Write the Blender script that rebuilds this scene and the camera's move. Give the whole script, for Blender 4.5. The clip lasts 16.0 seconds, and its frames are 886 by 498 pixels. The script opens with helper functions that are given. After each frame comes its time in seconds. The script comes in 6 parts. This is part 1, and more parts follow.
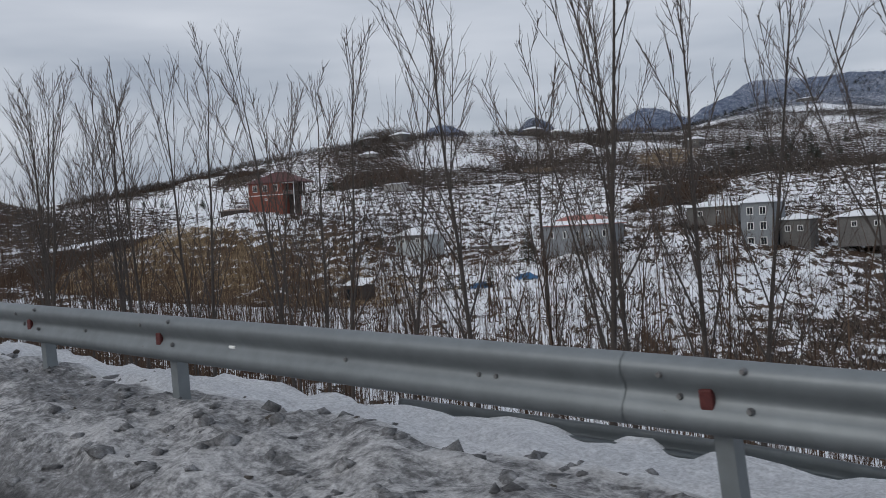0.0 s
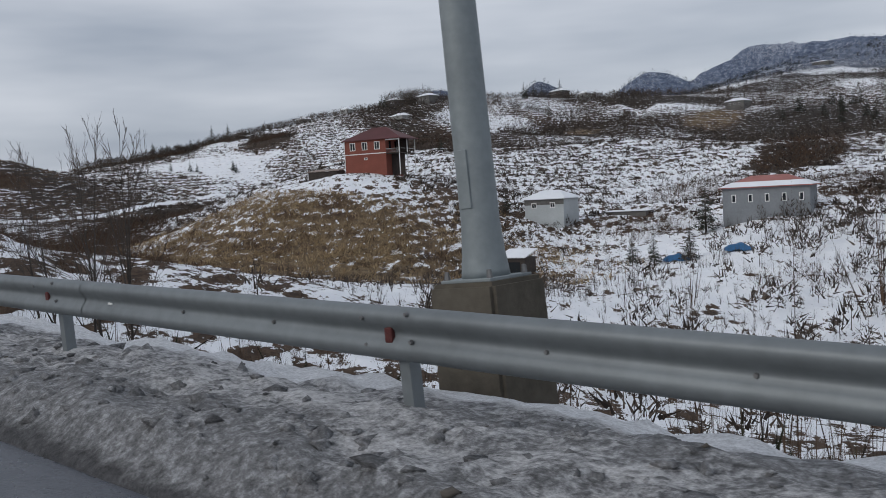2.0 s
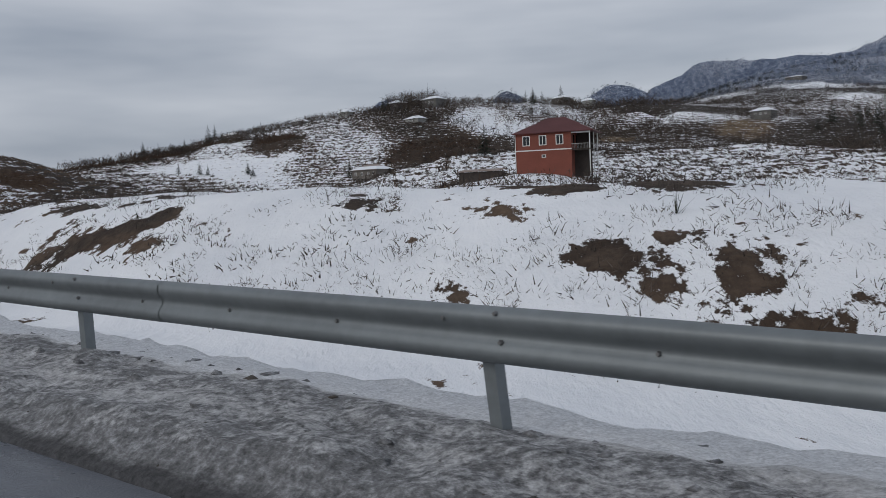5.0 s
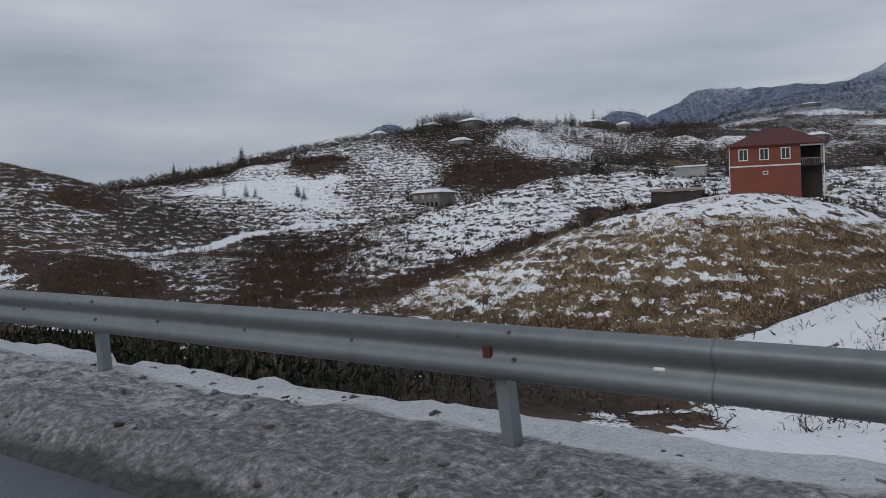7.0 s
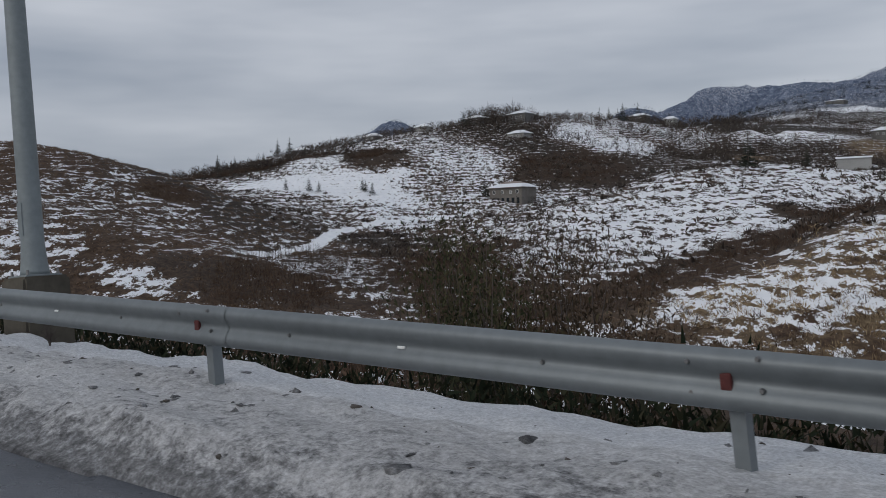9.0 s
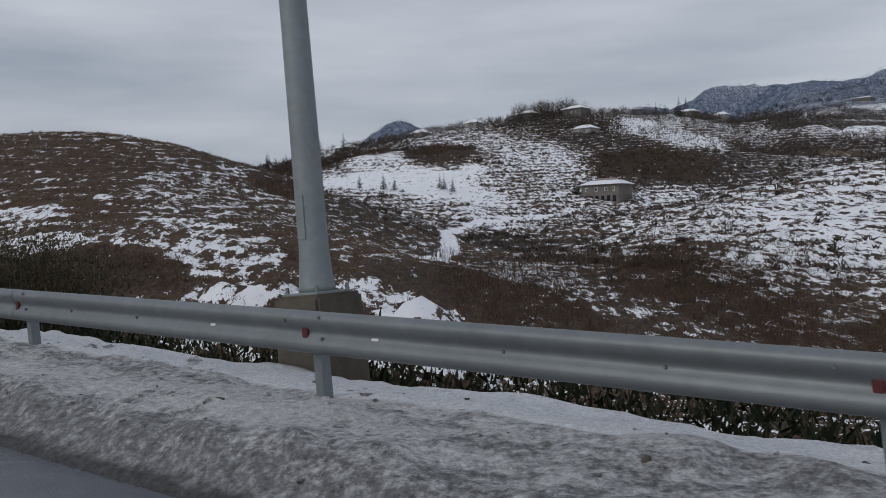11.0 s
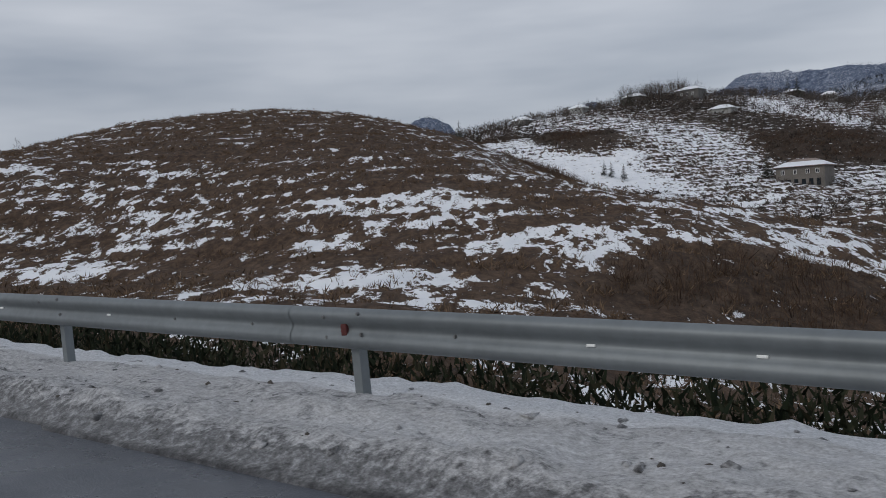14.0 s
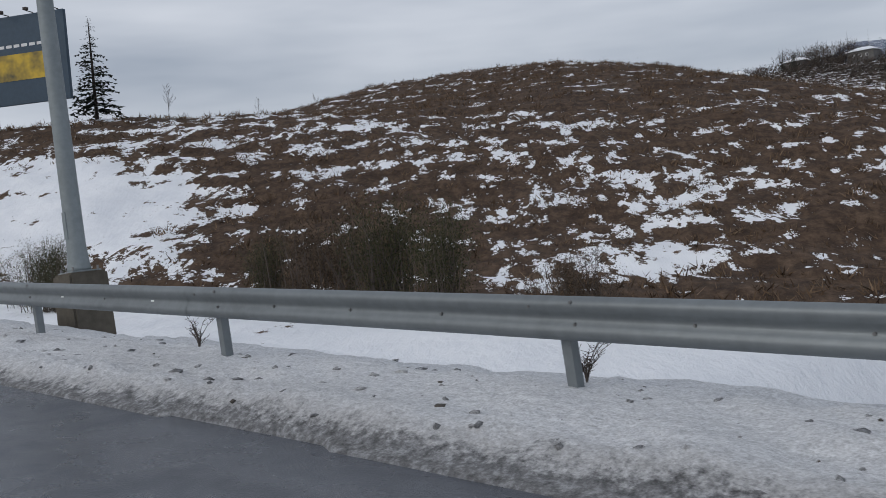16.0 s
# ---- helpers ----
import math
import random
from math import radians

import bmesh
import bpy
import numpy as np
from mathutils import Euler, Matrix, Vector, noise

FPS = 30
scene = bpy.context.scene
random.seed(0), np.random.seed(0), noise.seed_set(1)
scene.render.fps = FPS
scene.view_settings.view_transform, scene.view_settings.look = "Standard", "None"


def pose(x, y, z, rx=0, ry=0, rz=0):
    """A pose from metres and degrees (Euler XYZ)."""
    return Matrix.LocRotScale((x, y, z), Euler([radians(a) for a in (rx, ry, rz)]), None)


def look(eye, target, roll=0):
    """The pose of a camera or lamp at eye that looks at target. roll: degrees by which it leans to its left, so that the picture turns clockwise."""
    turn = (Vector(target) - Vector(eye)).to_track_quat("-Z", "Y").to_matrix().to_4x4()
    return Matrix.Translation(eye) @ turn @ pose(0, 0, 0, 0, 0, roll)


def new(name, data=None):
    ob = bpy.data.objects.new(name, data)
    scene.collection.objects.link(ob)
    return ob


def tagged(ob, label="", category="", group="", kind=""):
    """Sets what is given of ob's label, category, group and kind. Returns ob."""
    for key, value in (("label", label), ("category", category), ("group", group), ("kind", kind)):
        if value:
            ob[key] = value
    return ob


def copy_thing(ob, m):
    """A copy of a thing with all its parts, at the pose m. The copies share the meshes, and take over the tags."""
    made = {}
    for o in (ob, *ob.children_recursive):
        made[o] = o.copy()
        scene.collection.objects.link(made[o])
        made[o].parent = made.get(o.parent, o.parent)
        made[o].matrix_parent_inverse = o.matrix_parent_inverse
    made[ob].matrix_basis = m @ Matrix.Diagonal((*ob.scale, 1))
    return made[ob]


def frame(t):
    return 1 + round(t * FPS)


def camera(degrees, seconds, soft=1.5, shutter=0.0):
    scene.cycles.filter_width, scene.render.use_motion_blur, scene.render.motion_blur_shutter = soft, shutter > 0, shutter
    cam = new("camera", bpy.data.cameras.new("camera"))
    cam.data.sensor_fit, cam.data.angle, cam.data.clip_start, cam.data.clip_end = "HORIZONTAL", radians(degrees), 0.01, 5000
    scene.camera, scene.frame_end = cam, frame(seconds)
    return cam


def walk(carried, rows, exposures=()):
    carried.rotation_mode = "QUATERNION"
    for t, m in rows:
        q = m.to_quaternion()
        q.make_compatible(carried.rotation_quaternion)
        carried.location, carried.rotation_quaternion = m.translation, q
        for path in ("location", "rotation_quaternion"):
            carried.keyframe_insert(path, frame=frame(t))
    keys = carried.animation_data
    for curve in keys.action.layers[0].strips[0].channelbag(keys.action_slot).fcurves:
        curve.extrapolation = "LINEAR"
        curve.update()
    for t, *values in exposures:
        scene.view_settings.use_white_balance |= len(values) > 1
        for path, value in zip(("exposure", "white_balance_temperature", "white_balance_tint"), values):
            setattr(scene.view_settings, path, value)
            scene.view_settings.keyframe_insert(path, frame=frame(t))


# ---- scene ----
cam = camera(50.86, 16.0, soft=0.7, shutter=0.012)
# seconds, place, turn about x, y, z in degrees
EXPOSURES = [(0.0, 0.2), (3.5, 0.14), (6.0, -0.06), (8.5, -0.05), (11.0, 0.0), (12.0, 0.0), (14.5, 0.02), (15.5, 0.18), (16.0, 0.2)]
ROWS = [
    (0.0, 0.000, 0.000, 1.430, 88.741, 3.100, 39.715),
    (0.5, -10.725, 0.398, 1.645, 88.440, 3.025, 39.614),
    (1.0, -21.477, 0.853, 1.862, 87.738, 3.019, 39.520),
    (1.5, -32.258, 1.361, 2.081, 87.386, 3.058, 39.407),
    (2.0, -43.065, 1.920, 2.301, 86.667, 3.112, 38.928),
    (2.5, -53.898, 2.525, 2.522, 86.110, 2.947, 38.184),
    (3.0, -64.757, 3.173, 2.745, 85.940, 2.829, 37.431),
    (3.5, -75.641, 3.862, 2.970, 85.370, 2.566, 36.721),
    (6.0, -130.416, 7.781, 4.110, 88.534, 2.202, 34.613),
    (6.5, -141.437, 8.636, 4.342, 88.676, 2.065, 34.530),
    (7.0, -152.479, 9.506, 4.574, 88.736, 2.000, 34.396),
    (7.5, -163.541, 10.388, 4.807, 88.741, 1.851, 34.326),
    (8.0, -174.622, 11.278, 5.042, 88.678, 1.762, 34.241),
    (8.5, -185.723, 12.173, 5.276, 88.609, 1.718, 34.158),
    (11.0, -241.484, 16.587, 6.460, 88.636, 1.908, 33.869),
    (11.5, -252.684, 17.433, 6.698, 88.561, 2.088, 33.801),
    (12.0, -263.899, 18.257, 6.936, 88.538, 2.277, 33.745),
    (12.5, -275.127, 19.056, 7.175, 88.646, 2.464, 33.719),
    (13.0, -286.369, 19.826, 7.414, 88.593, 2.885, 33.705),
    (13.5, -297.623, 20.564, 7.653, 88.470, 3.033, 33.773),
    (14.0, -308.889, 21.265, 7.892, 88.516, 3.324, 34.826),
    (14.5, -320.166, 21.926, 8.131, 88.416, 3.220, 35.142),
    (15.0, -331.455, 22.543, 8.370, 88.237, 3.682, 36.967),
    (15.5, -342.753, 23.112, 8.609, 87.892, 4.146, 37.851),
    (16.0, -354.061, 23.629, 8.848, 87.965, 4.681, 39.953),
]
walk(cam, [(t, pose(*row)) for t, *row in ROWS], EXPOSURES)

# ---- world and light: an overcast winter day ----
SUN_AZIMUTH, SUN_HEIGHT = 200.0, 32.0
world = bpy.data.worlds.new("overcast_sky")
scene.world = world
world.use_nodes = True
wn, wl = world.node_tree.nodes, world.node_tree.links
wn.clear()
w_out, w_bg = wn.new("ShaderNodeOutputWorld"), wn.new("ShaderNodeBackground")
w_sky = wn.new("ShaderNodeTexSky")
w_sky.sky_type, w_sky.sun_disc = "NISHITA", False
w_sky.sun_elevation, w_sky.sun_rotation = radians(SUN_HEIGHT), radians(SUN_AZIMUTH)
w_sky.air_density, w_sky.dust_density = 1.0, 3.0
w_dim = wn.new("ShaderNodeVectorMath")
w_dim.operation = "SCALE"
w_dim.inputs["Scale"].default_value = 0.1
w_tc, w_map = wn.new("ShaderNodeTexCoord"), wn.new("ShaderNodeMapping")
w_map.inputs["Scale"].default_value = (1.3, 1.3, 7.0)
w_noise = wn.new("ShaderNodeTexNoise")
w_noise.inputs["Scale"].default_value, w_noise.inputs["Detail"].default_value = 1.7, 4.0
w_noise.inputs["Roughness"].default_value = 0.5
w_ramp = wn.new("ShaderNodeValToRGB")
w_ramp.color_ramp.elements[0].position, w_ramp.color_ramp.elements[0].color = 0.3, (0.31, 0.35, 0.42, 1)
w_ramp.color_ramp.elements[1].position, w_ramp.color_ramp.elements[1].color = 0.72, (0.60, 0.63, 0.69, 1)
w_mix = wn.new("ShaderNodeMix")
w_mix.data_type = "RGBA"
w_mix.inputs["Factor"].default_value = 0.9
wl.new(w_tc.outputs["Generated"], w_map.inputs["Vector"])
wl.new(w_map.outputs["Vector"], w_noise.inputs["Vector"])
wl.new(w_noise.outputs["Fac"], w_ramp.inputs["Fac"])
wl.new(w_sky.outputs["Color"], w_dim.inputs[0])
wl.new(w_dim.outputs["Vector"], w_mix.inputs["A"])
wl.new(w_ramp.outputs["Color"], w_mix.inputs["B"])
wl.new(w_mix.outputs["Result"], w_bg.inputs["Color"])
w_bg.inputs["Strength"].default_value = 1.0
wl.new(w_bg.outputs["Background"], w_out.inputs["Surface"])

sun = new("sun", bpy.data.lights.new("sun", "SUN"))
sun.data.energy, sun.data.angle, sun.data.color = 0.6, radians(25), (1.0, 0.97, 0.92)
sun_way = Vector((math.sin(radians(SUN_AZIMUTH)) * math.cos(radians(SUN_HEIGHT)), math.cos(radians(SUN_AZIMUTH)) * math.cos(radians(SUN_HEIGHT)), math.sin(radians(SUN_HEIGHT))))
sun.matrix_world = look(sun_way * 50, (0, 0, 0))

# ---- helpers ----
rng = np.random.default_rng(7)


def material(name, base, rough=0.8, metal=0.0, spec=0.3):
    m = bpy.data.materials.new(name)
    m.use_nodes = True
    b = m.node_tree.nodes["Principled BSDF"]
    b.inputs["Base Color"].default_value = (*base, 1)
    b.inputs["Roughness"].default_value, b.inputs["Metallic"].default_value = rough, metal
    b.inputs["Specular IOR Level"].default_value = spec
    return m


def link(m, a, b):
    m.node_tree.links.new(a, b)


def noise_of(m, scale, detail=4.0, rough=0.6, stretch=None, kind="ShaderNodeTexNoise", turn=0.0):
    """A noise over object space, in features per metre."""
    tc = m.node_tree.nodes.new("ShaderNodeTexCoord")
    n = m.node_tree.nodes.new(kind)
    n.inputs["Scale"].default_value, n.inputs["Detail"].default_value, n.inputs["Roughness"].default_value = scale, detail, rough
    if stretch:
        mp = m.node_tree.nodes.new("ShaderNodeMapping")
        mp.inputs["Scale"].default_value = stretch
        if turn:
            rot = m.node_tree.nodes.new("ShaderNodeMapping")
            rot.inputs["Rotation"].default_value = (0, 0, radians(turn))
            link(m, tc.outputs["Object"], rot.inputs["Vector"])
            link(m, rot.outputs["Vector"], mp.inputs["Vector"])
        else:
            link(m, tc.outputs["Object"], mp.inputs["Vector"])
        link(m, mp.outputs["Vector"], n.inputs["Vector"])
    else:
        link(m, tc.outputs["Object"], n.inputs["Vector"])
    return n.outputs[0]


def ramp(m, fac, *stops):
    r = m.node_tree.nodes.new("ShaderNodeValToRGB")
    e = r.color_ramp.elements
    while len(e) < len(stops):
        e.new(0.5)
    for k, (p, c) in enumerate(stops):
        e[k].position, e[k].color = p, (*c, 1)
    link(m, fac, r.inputs["Fac"])
    return r.outputs["Color"]


def mix(m, fac, a, b, how="MIX"):
    n = m.node_tree.nodes.new("ShaderNodeMix")
    n.data_type, n.blend_type = "RGBA", how
    for value, key in ((fac, "Factor"), (a, "A"), (b, "B")):
        if isinstance(value, (int, float)):
            n.inputs[key].default_value = value
        elif isinstance(value, tuple):
            n.inputs[key].default_value = (*value, 1)
        else:
            link(m, value, n.inputs[key])
    return n.outputs["Result"]


def maths(m, how, a, b, c=None):
    n = m.node_tree.nodes.new("ShaderNodeMath")
    n.operation = how
    for k, value in enumerate((a, b, c)):
        if value is None:
            continue
        if isinstance(value, (int, float)):
            n.inputs[k].default_value = value
        else:
            link(m, value, n.inputs[k])
    return n.outputs[0]


def surface(m, color=None, rough=None, bump=None, strength=0.4, depth=0.02):
    b = m.node_tree.nodes["Principled BSDF"]
    if color is not None:
        link(m, color, b.inputs["Base Color"])
    if rough is not None:
        link(m, rough, b.inputs["Roughness"])
    if bump is not None:
        n = m.node_tree.nodes.new("ShaderNodeBump")
        n.inputs["Strength"].default_value, n.inputs["Distance"].default_value = strength, depth
        link(m, bump, n.inputs["Height"])
        link(m, n.outputs["Normal"], b.inputs["Normal"])
    return m


def attribute(m, name):
    n = m.node_tree.nodes.new("ShaderNodeAttribute")
    n.attribute_name = name
    return n.outputs["Fac"]


def varied(name, base, rough=0.8, metal=0.0, scale=3.0, spread=0.3, bump=0.3, spec=0.3):
    """A surface whose colour wavers at two scales, with fine relief."""
    m = material(name, base, rough, metal, spec)
    big, small = noise_of(m, scale * 0.25, 3), noise_of(m, scale * 3, 5)
    both = maths(m, "ADD", maths(m, "MULTIPLY", big, 0.55), maths(m, "MULTIPLY", small, 0.45))
    lo, hi = tuple(c * (1 - spread) for c in base), tuple(min(1, c * (1 + spread)) for c in base)
    return surface(m, ramp(m, both, (0.3, lo), (0.7, hi)), None, small, bump, 0.02)


def quads_mesh(name, verts, quads, mats):
    """A large mesh of quads or triangles from arrays."""
    verts, quads = np.asarray(verts, dtype=np.float32), np.asarray(quads, dtype=np.int32)
    me = bpy.data.meshes.new(name)
    n, k = quads.shape
    me.vertices.add(len(verts))
    me.vertices.foreach_set("co", verts.ravel())
    me.loops.add(n * k)
    me.loops.foreach_set("vertex_index", quads.ravel())
    me.polygons.add(n)
    me.polygons.foreach_set("loop_start", np.arange(0, n * k, k, dtype=np.int32))
    for m in mats if isinstance(mats, (list, tuple)) else [mats]:
        me.materials.append(m)
    me.update(calc_edges=True)
    return me


def part(name, bm, mat, parent, label="", at=None, smooth=False):
    """One bmesh as one mesh object under a thing or a part."""
    me = bpy.data.meshes.new(name)
    bm.to_mesh(me)
    bm.free()
    me.materials.append(mat)
    if smooth:
        me.polygons.foreach_set("use_smooth", np.ones(len(me.polygons), dtype=bool))
    ob = new(name, me)
    if at is not None:
        ob.matrix_basis = at
    ob.parent = parent
    if label:
        ob["label"] = label
    return ob


def box(bm, x0, x1, y0, y1, z0, z1, bevel=0.0):
    vs = [bm.verts.new(p) for p in ((x0, y0, z0), (x1, y0, z0), (x1, y1, z0), (x0, y1, z0), (x0, y0, z1), (x1, y0, z1), (x1, y1, z1), (x0, y1, z1))]
    fs = [bm.faces.new([vs[i] for i in f]) for f in ((3, 2, 1, 0), (4, 5, 6, 7), (0, 1, 5, 4), (1, 2, 6, 5), (2, 3, 7, 6), (3, 0, 4, 7))]
    if bevel:
        edges = list({e for f in fs for e in f.edges})
        bmesh.ops.bevel(bm, geom=edges, offset=bevel, segments=2, affect="EDGES", profile=0.5)
    return bm


def boxes(*dims, bevel=0.0):
    bm = bmesh.new()
    for d in dims:
        box(bm, *d, bevel=bevel)
    return bm


def tube(bm, points, radii, sides=8, cap=True):
    """A tapered tube along points."""
    rings = []
    for k, (p, r) in enumerate(zip(points, radii)):
        p = Vector(p)
        d = (Vector(points[min(k + 1, len(points) - 1)]) - Vector(points[max(k - 1, 0)])).normalized()
        a = d.orthogonal().normalized()
        b = d.cross(a)
        rings.append([bm.verts.new(p + (a * math.cos(t) + b * math.sin(t)) * r) for t in [2 * math.pi * i / sides for i in range(sides)]])
    for r0, r1 in zip(rings, rings[1:]):
        for i in range(sides):
            bm.faces.new((r0[i], r0[(i + 1) % sides], r1[(i + 1) % sides], r1[i]))
    if cap:
        bm.faces.new(rings[0][::-1])
        bm.faces.new(rings[-1])
    return bm


def empty(name, at, label, category, group="", kind=""):
    ob = new(name)
    ob.matrix_basis = at
    ob.empty_display_size = 0.3
    return tagged(ob, label, category, group, kind)


def lattice(x, y, seed):
    """Smooth value noise, one feature a unit, from -1 to 1."""
    xi, yi = np.floor(x), np.floor(y)
    fx, fy = x - xi, y - yi
    fx, fy = fx * fx * (3 - 2 * fx), fy * fy * (3 - 2 * fy)

    def pick(i, j):
        s = np.sin(i * 127.1 + j * 311.7 + seed * 74.7) * 43758.5453
        return (s - np.floor(s)) * 2 - 1
    a, b, c, d = pick(xi, yi), pick(xi + 1, yi), pick(xi, yi + 1), pick(xi + 1, yi + 1)
    return (a * (1 - fx) + b * fx) * (1 - fy) + (c * (1 - fx) + d * fx) * fy


def fbm(x, y, seed, octaves=4):
    total, amp = 0.0, 1.0
    for k in range(octaves):
        total = total + amp * lattice(x * 2.03 ** k + 13.1 * k, y * 2.03 ** k - 7.7 * k, seed + k)
        amp *= 0.5
    return total / 1.9


def step(x, a, b):
    t = np.clip((x - a) / (b - a), 0, 1)
    return t * t * (3 - 2 * t)


# ---- the road's line and the land ----
def road_z(x):
    u = np.asarray(x, dtype=float) / 100
    return -0.0111 - 2.049 * u + 0.0148 * u * u


def rail_y(x):
    x = np.asarray(x, dtype=float)
    c = np.clip(x, -390, 20)
    u = c / 100
    y = 0.44073 * u ** 3 + 2.4498 * u ** 2 - 4.01475 * u + 3.2709
    return y + (x - c) * (1.32219 * u ** 2 + 4.8996 * u - 4.01475) / 100


# height of the rail's top over the road, every ten metres from x = 8
RAIL_RISE = [0.862, 0.873, 0.87, 0.823, 0.794, 0.796, 0.759, 0.728, 0.745, 0.782, 0.81, 0.828, 0.838, 0.845, 0.849, 0.853, 0.865, 0.846, 0.812, 0.792, 0.794, 0.795, 0.798, 0.801, 0.803, 0.802, 0.798, 0.792, 0.777, 0.769, 0.775, 0.783, 0.787, 0.785, 0.772, 0.755, 0.758, 0.768, 0.777]


def rail_top(x):
    return road_z(x) + np.interp(-np.asarray(x, dtype=float), -8 + 10 * np.arange(len(RAIL_RISE)), RAIL_RISE)


# landforms: x, y, radius, height
ROADSIDE_SWELLS = [
    (44, 19, 30, -4.2),
    (-102, 20, 30, 11.7),
    (-1, 21, 30, -2.8),
    (-120, 21, 30, -7.9),
    (-138, 22, 30, 4.2),
    (-157, 23, 30, 2.0),
    (-46, 23, 30, -0.8),
    (-81, 24, 30, -8.3),
    (-196, 26, 30, -1.1),
    (-230, 28, 30, -0.0),
    (-264, 29, 30, 1.6),
    (-299, 31, 30, 3.0),
    (-333, 34, 30, 2.9),
    (-362, 35, 31, 1.5),
    (-385, 36, 31, 2.8),
    (-413, 40, 32, -3.3),
    (-482, 40, 32, 4.8),
    (-108, 54, 36, 1.6),
    (-137, 55, 36, -0.1),
    (-166, 56, 36, -2.6),
    (230, 58, 37, -11.2),
]
VALLEY_SWELLS = [
    (-430, 60, 37, 17.7),
    (-194, 63, 38, 6.9),
    (-229, 65, 39, 1.2),
    (46, 65, 39, -4.1),
    (-263, 66, 39, -0.1),
    (0, 67, 39, -7.2),
    (-377, 67, 39, -5.1),
    (-297, 67, 39, -7.1),
    (-45, 69, 40, -1.4),
    (-79, 70, 40, -9.8),
    (-410, 73, 41, 0.2),
    (-107, 77, 42, 5.5),
    (-136, 78, 42, -3.4),
    (-466, 85, 44, 6.7),
    (-321, 89, 45, 7.2),
    (-429, 90, 46, -10.3),
    (-359, 90, 46, 3.6),
    (-250, 94, 47, 9.5),
    (-204, 98, 48, -24.6),
    (48, 100, 48, -11.2),
    (-162, 100, 48, -0.7),
]
SLOPE_SWELLS = [
    (-401, 101, 48, 12.2),
    (2, 101, 49, 4.2),
    (-43, 103, 49, -4.2),
    (-78, 105, 49, -3.2),
    (-279, 107, 50, -5.9),
    (-231, 125, 55, -21.2),
    (-194, 132, 57, 41.3),
    (-479, 132, 57, 13.4),
    (-65, 139, 59, -0.8),
    (-140, 141, 59, -33.7),
    (-19, 148, 61, -15.5),
    (-426, 150, 62, 8.4),
    (-108, 161, 65, 17.0),
    (-168, 169, 67, -3.0),
    (-286, 171, 67, -2.7),
    (-350, 177, 69, -3.9),
    (-412, 193, 73, 25.5),
    (-63, 196, 74, -4.8),
    (-798, 202, 76, 15.7),
    (-372, 215, 79, -26.6),
    (-244, 215, 79, -9.6),
]
HILL_SWELLS = [
    (236, 219, 80, -17.3),
    (-153, 225, 82, -8.5),
    (-2865, 225, 82, 16.2),
    (30, 227, 82, -14.3),
    (-60, 253, 90, -4.4),
    (-290, 254, 90, 23.0),
    (-401, 259, 91, -1.7),
    (-1140, 273, 95, 12.8),
    (-344, 324, 109, -17.0),
    (-132, 324, 109, -2.7),
    (-483, 366, 120, 4.3),
    (-637, 376, 123, 3.4),
    (-614, 454, 144, -1.8),
    (-455, 469, 148, 0.0),
    (-136, 472, 149, -9.0),
    (-529, 553, 171, 22.0),
    (364, 558, 172, -14.1),
    (-676, 560, 172, 7.6),
    (-252, 608, 186, -19.8),
    (-377, 653, 198, 3.7),
    (-1000, 700, 210, -2.3),
]
RIDGE_SWELLS = [
    (-3421, 707, 212, 0.5),
    (-494, 719, 215, 10.0),
    (-377, 796, 236, 1.3),
    (-760, 850, 251, -8.0),
    (-900, 1000, 291, -6.3),
    (-1400, 1000, 291, -9.7),
    (-376, 1038, 301, 16.1),
    (-700, 1050, 305, -21.4),
    (731, 1118, 323, 17.9),
    (-2000, 1200, 345, -6.3),
    (-559, 1230, 353, 37.5),
    (-1000, 1300, 372, -15.9),
    (-2800, 1500, 426, 4.9),
    (-546, 1576, 430, 65.0),
    (-1300, 1700, 430, -10.1),
    (-1900, 1800, 430, 9.2),
    (-508, 2043, 430, 138.1),
    (-1150, 2100, 430, 40.4),
    (-2600, 2200, 430, -28.8),
    (-1600, 2200, 430, -10.8),
    (-141, 2302, 430, 107.2),
]
MOUNTAIN_SWELLS = [
    (-2091, 2537, 430, 174.6),
    (-1800, 2600, 430, -16.4),
    (-1700, 3000, 430, -103.6),
    (-2300, 3000, 430, -5.5),
    (-1524, 3240, 430, 204.5),
    (706, 3417, 430, 171.5),
    (-1184, 3425, 430, 304.3),
    (-3300, 3500, 430, 21.3),
    (-588, 3669, 430, 420.1),
    (-1500, 4200, 430, 83.0),
    (394, 4234, 430, 209.5),
    (-179, 4257, 430, 247.4),
    (-2236, 2707, 160, 219.9),
    (-2240, 2578, 110, 27.1),
    (-1026, 1525, 80, 131.4),
    (-1001, 1930, 130, 119.6),
    (-1155, 2408, 150, -23.5),
    (-1354, 3082, 150, 25.7),
    (-1300, 3103, 150, -40.3),
    (-1238, 3125, 150, -157.1),
    (-1185, 3143, 150, -117.9),
]
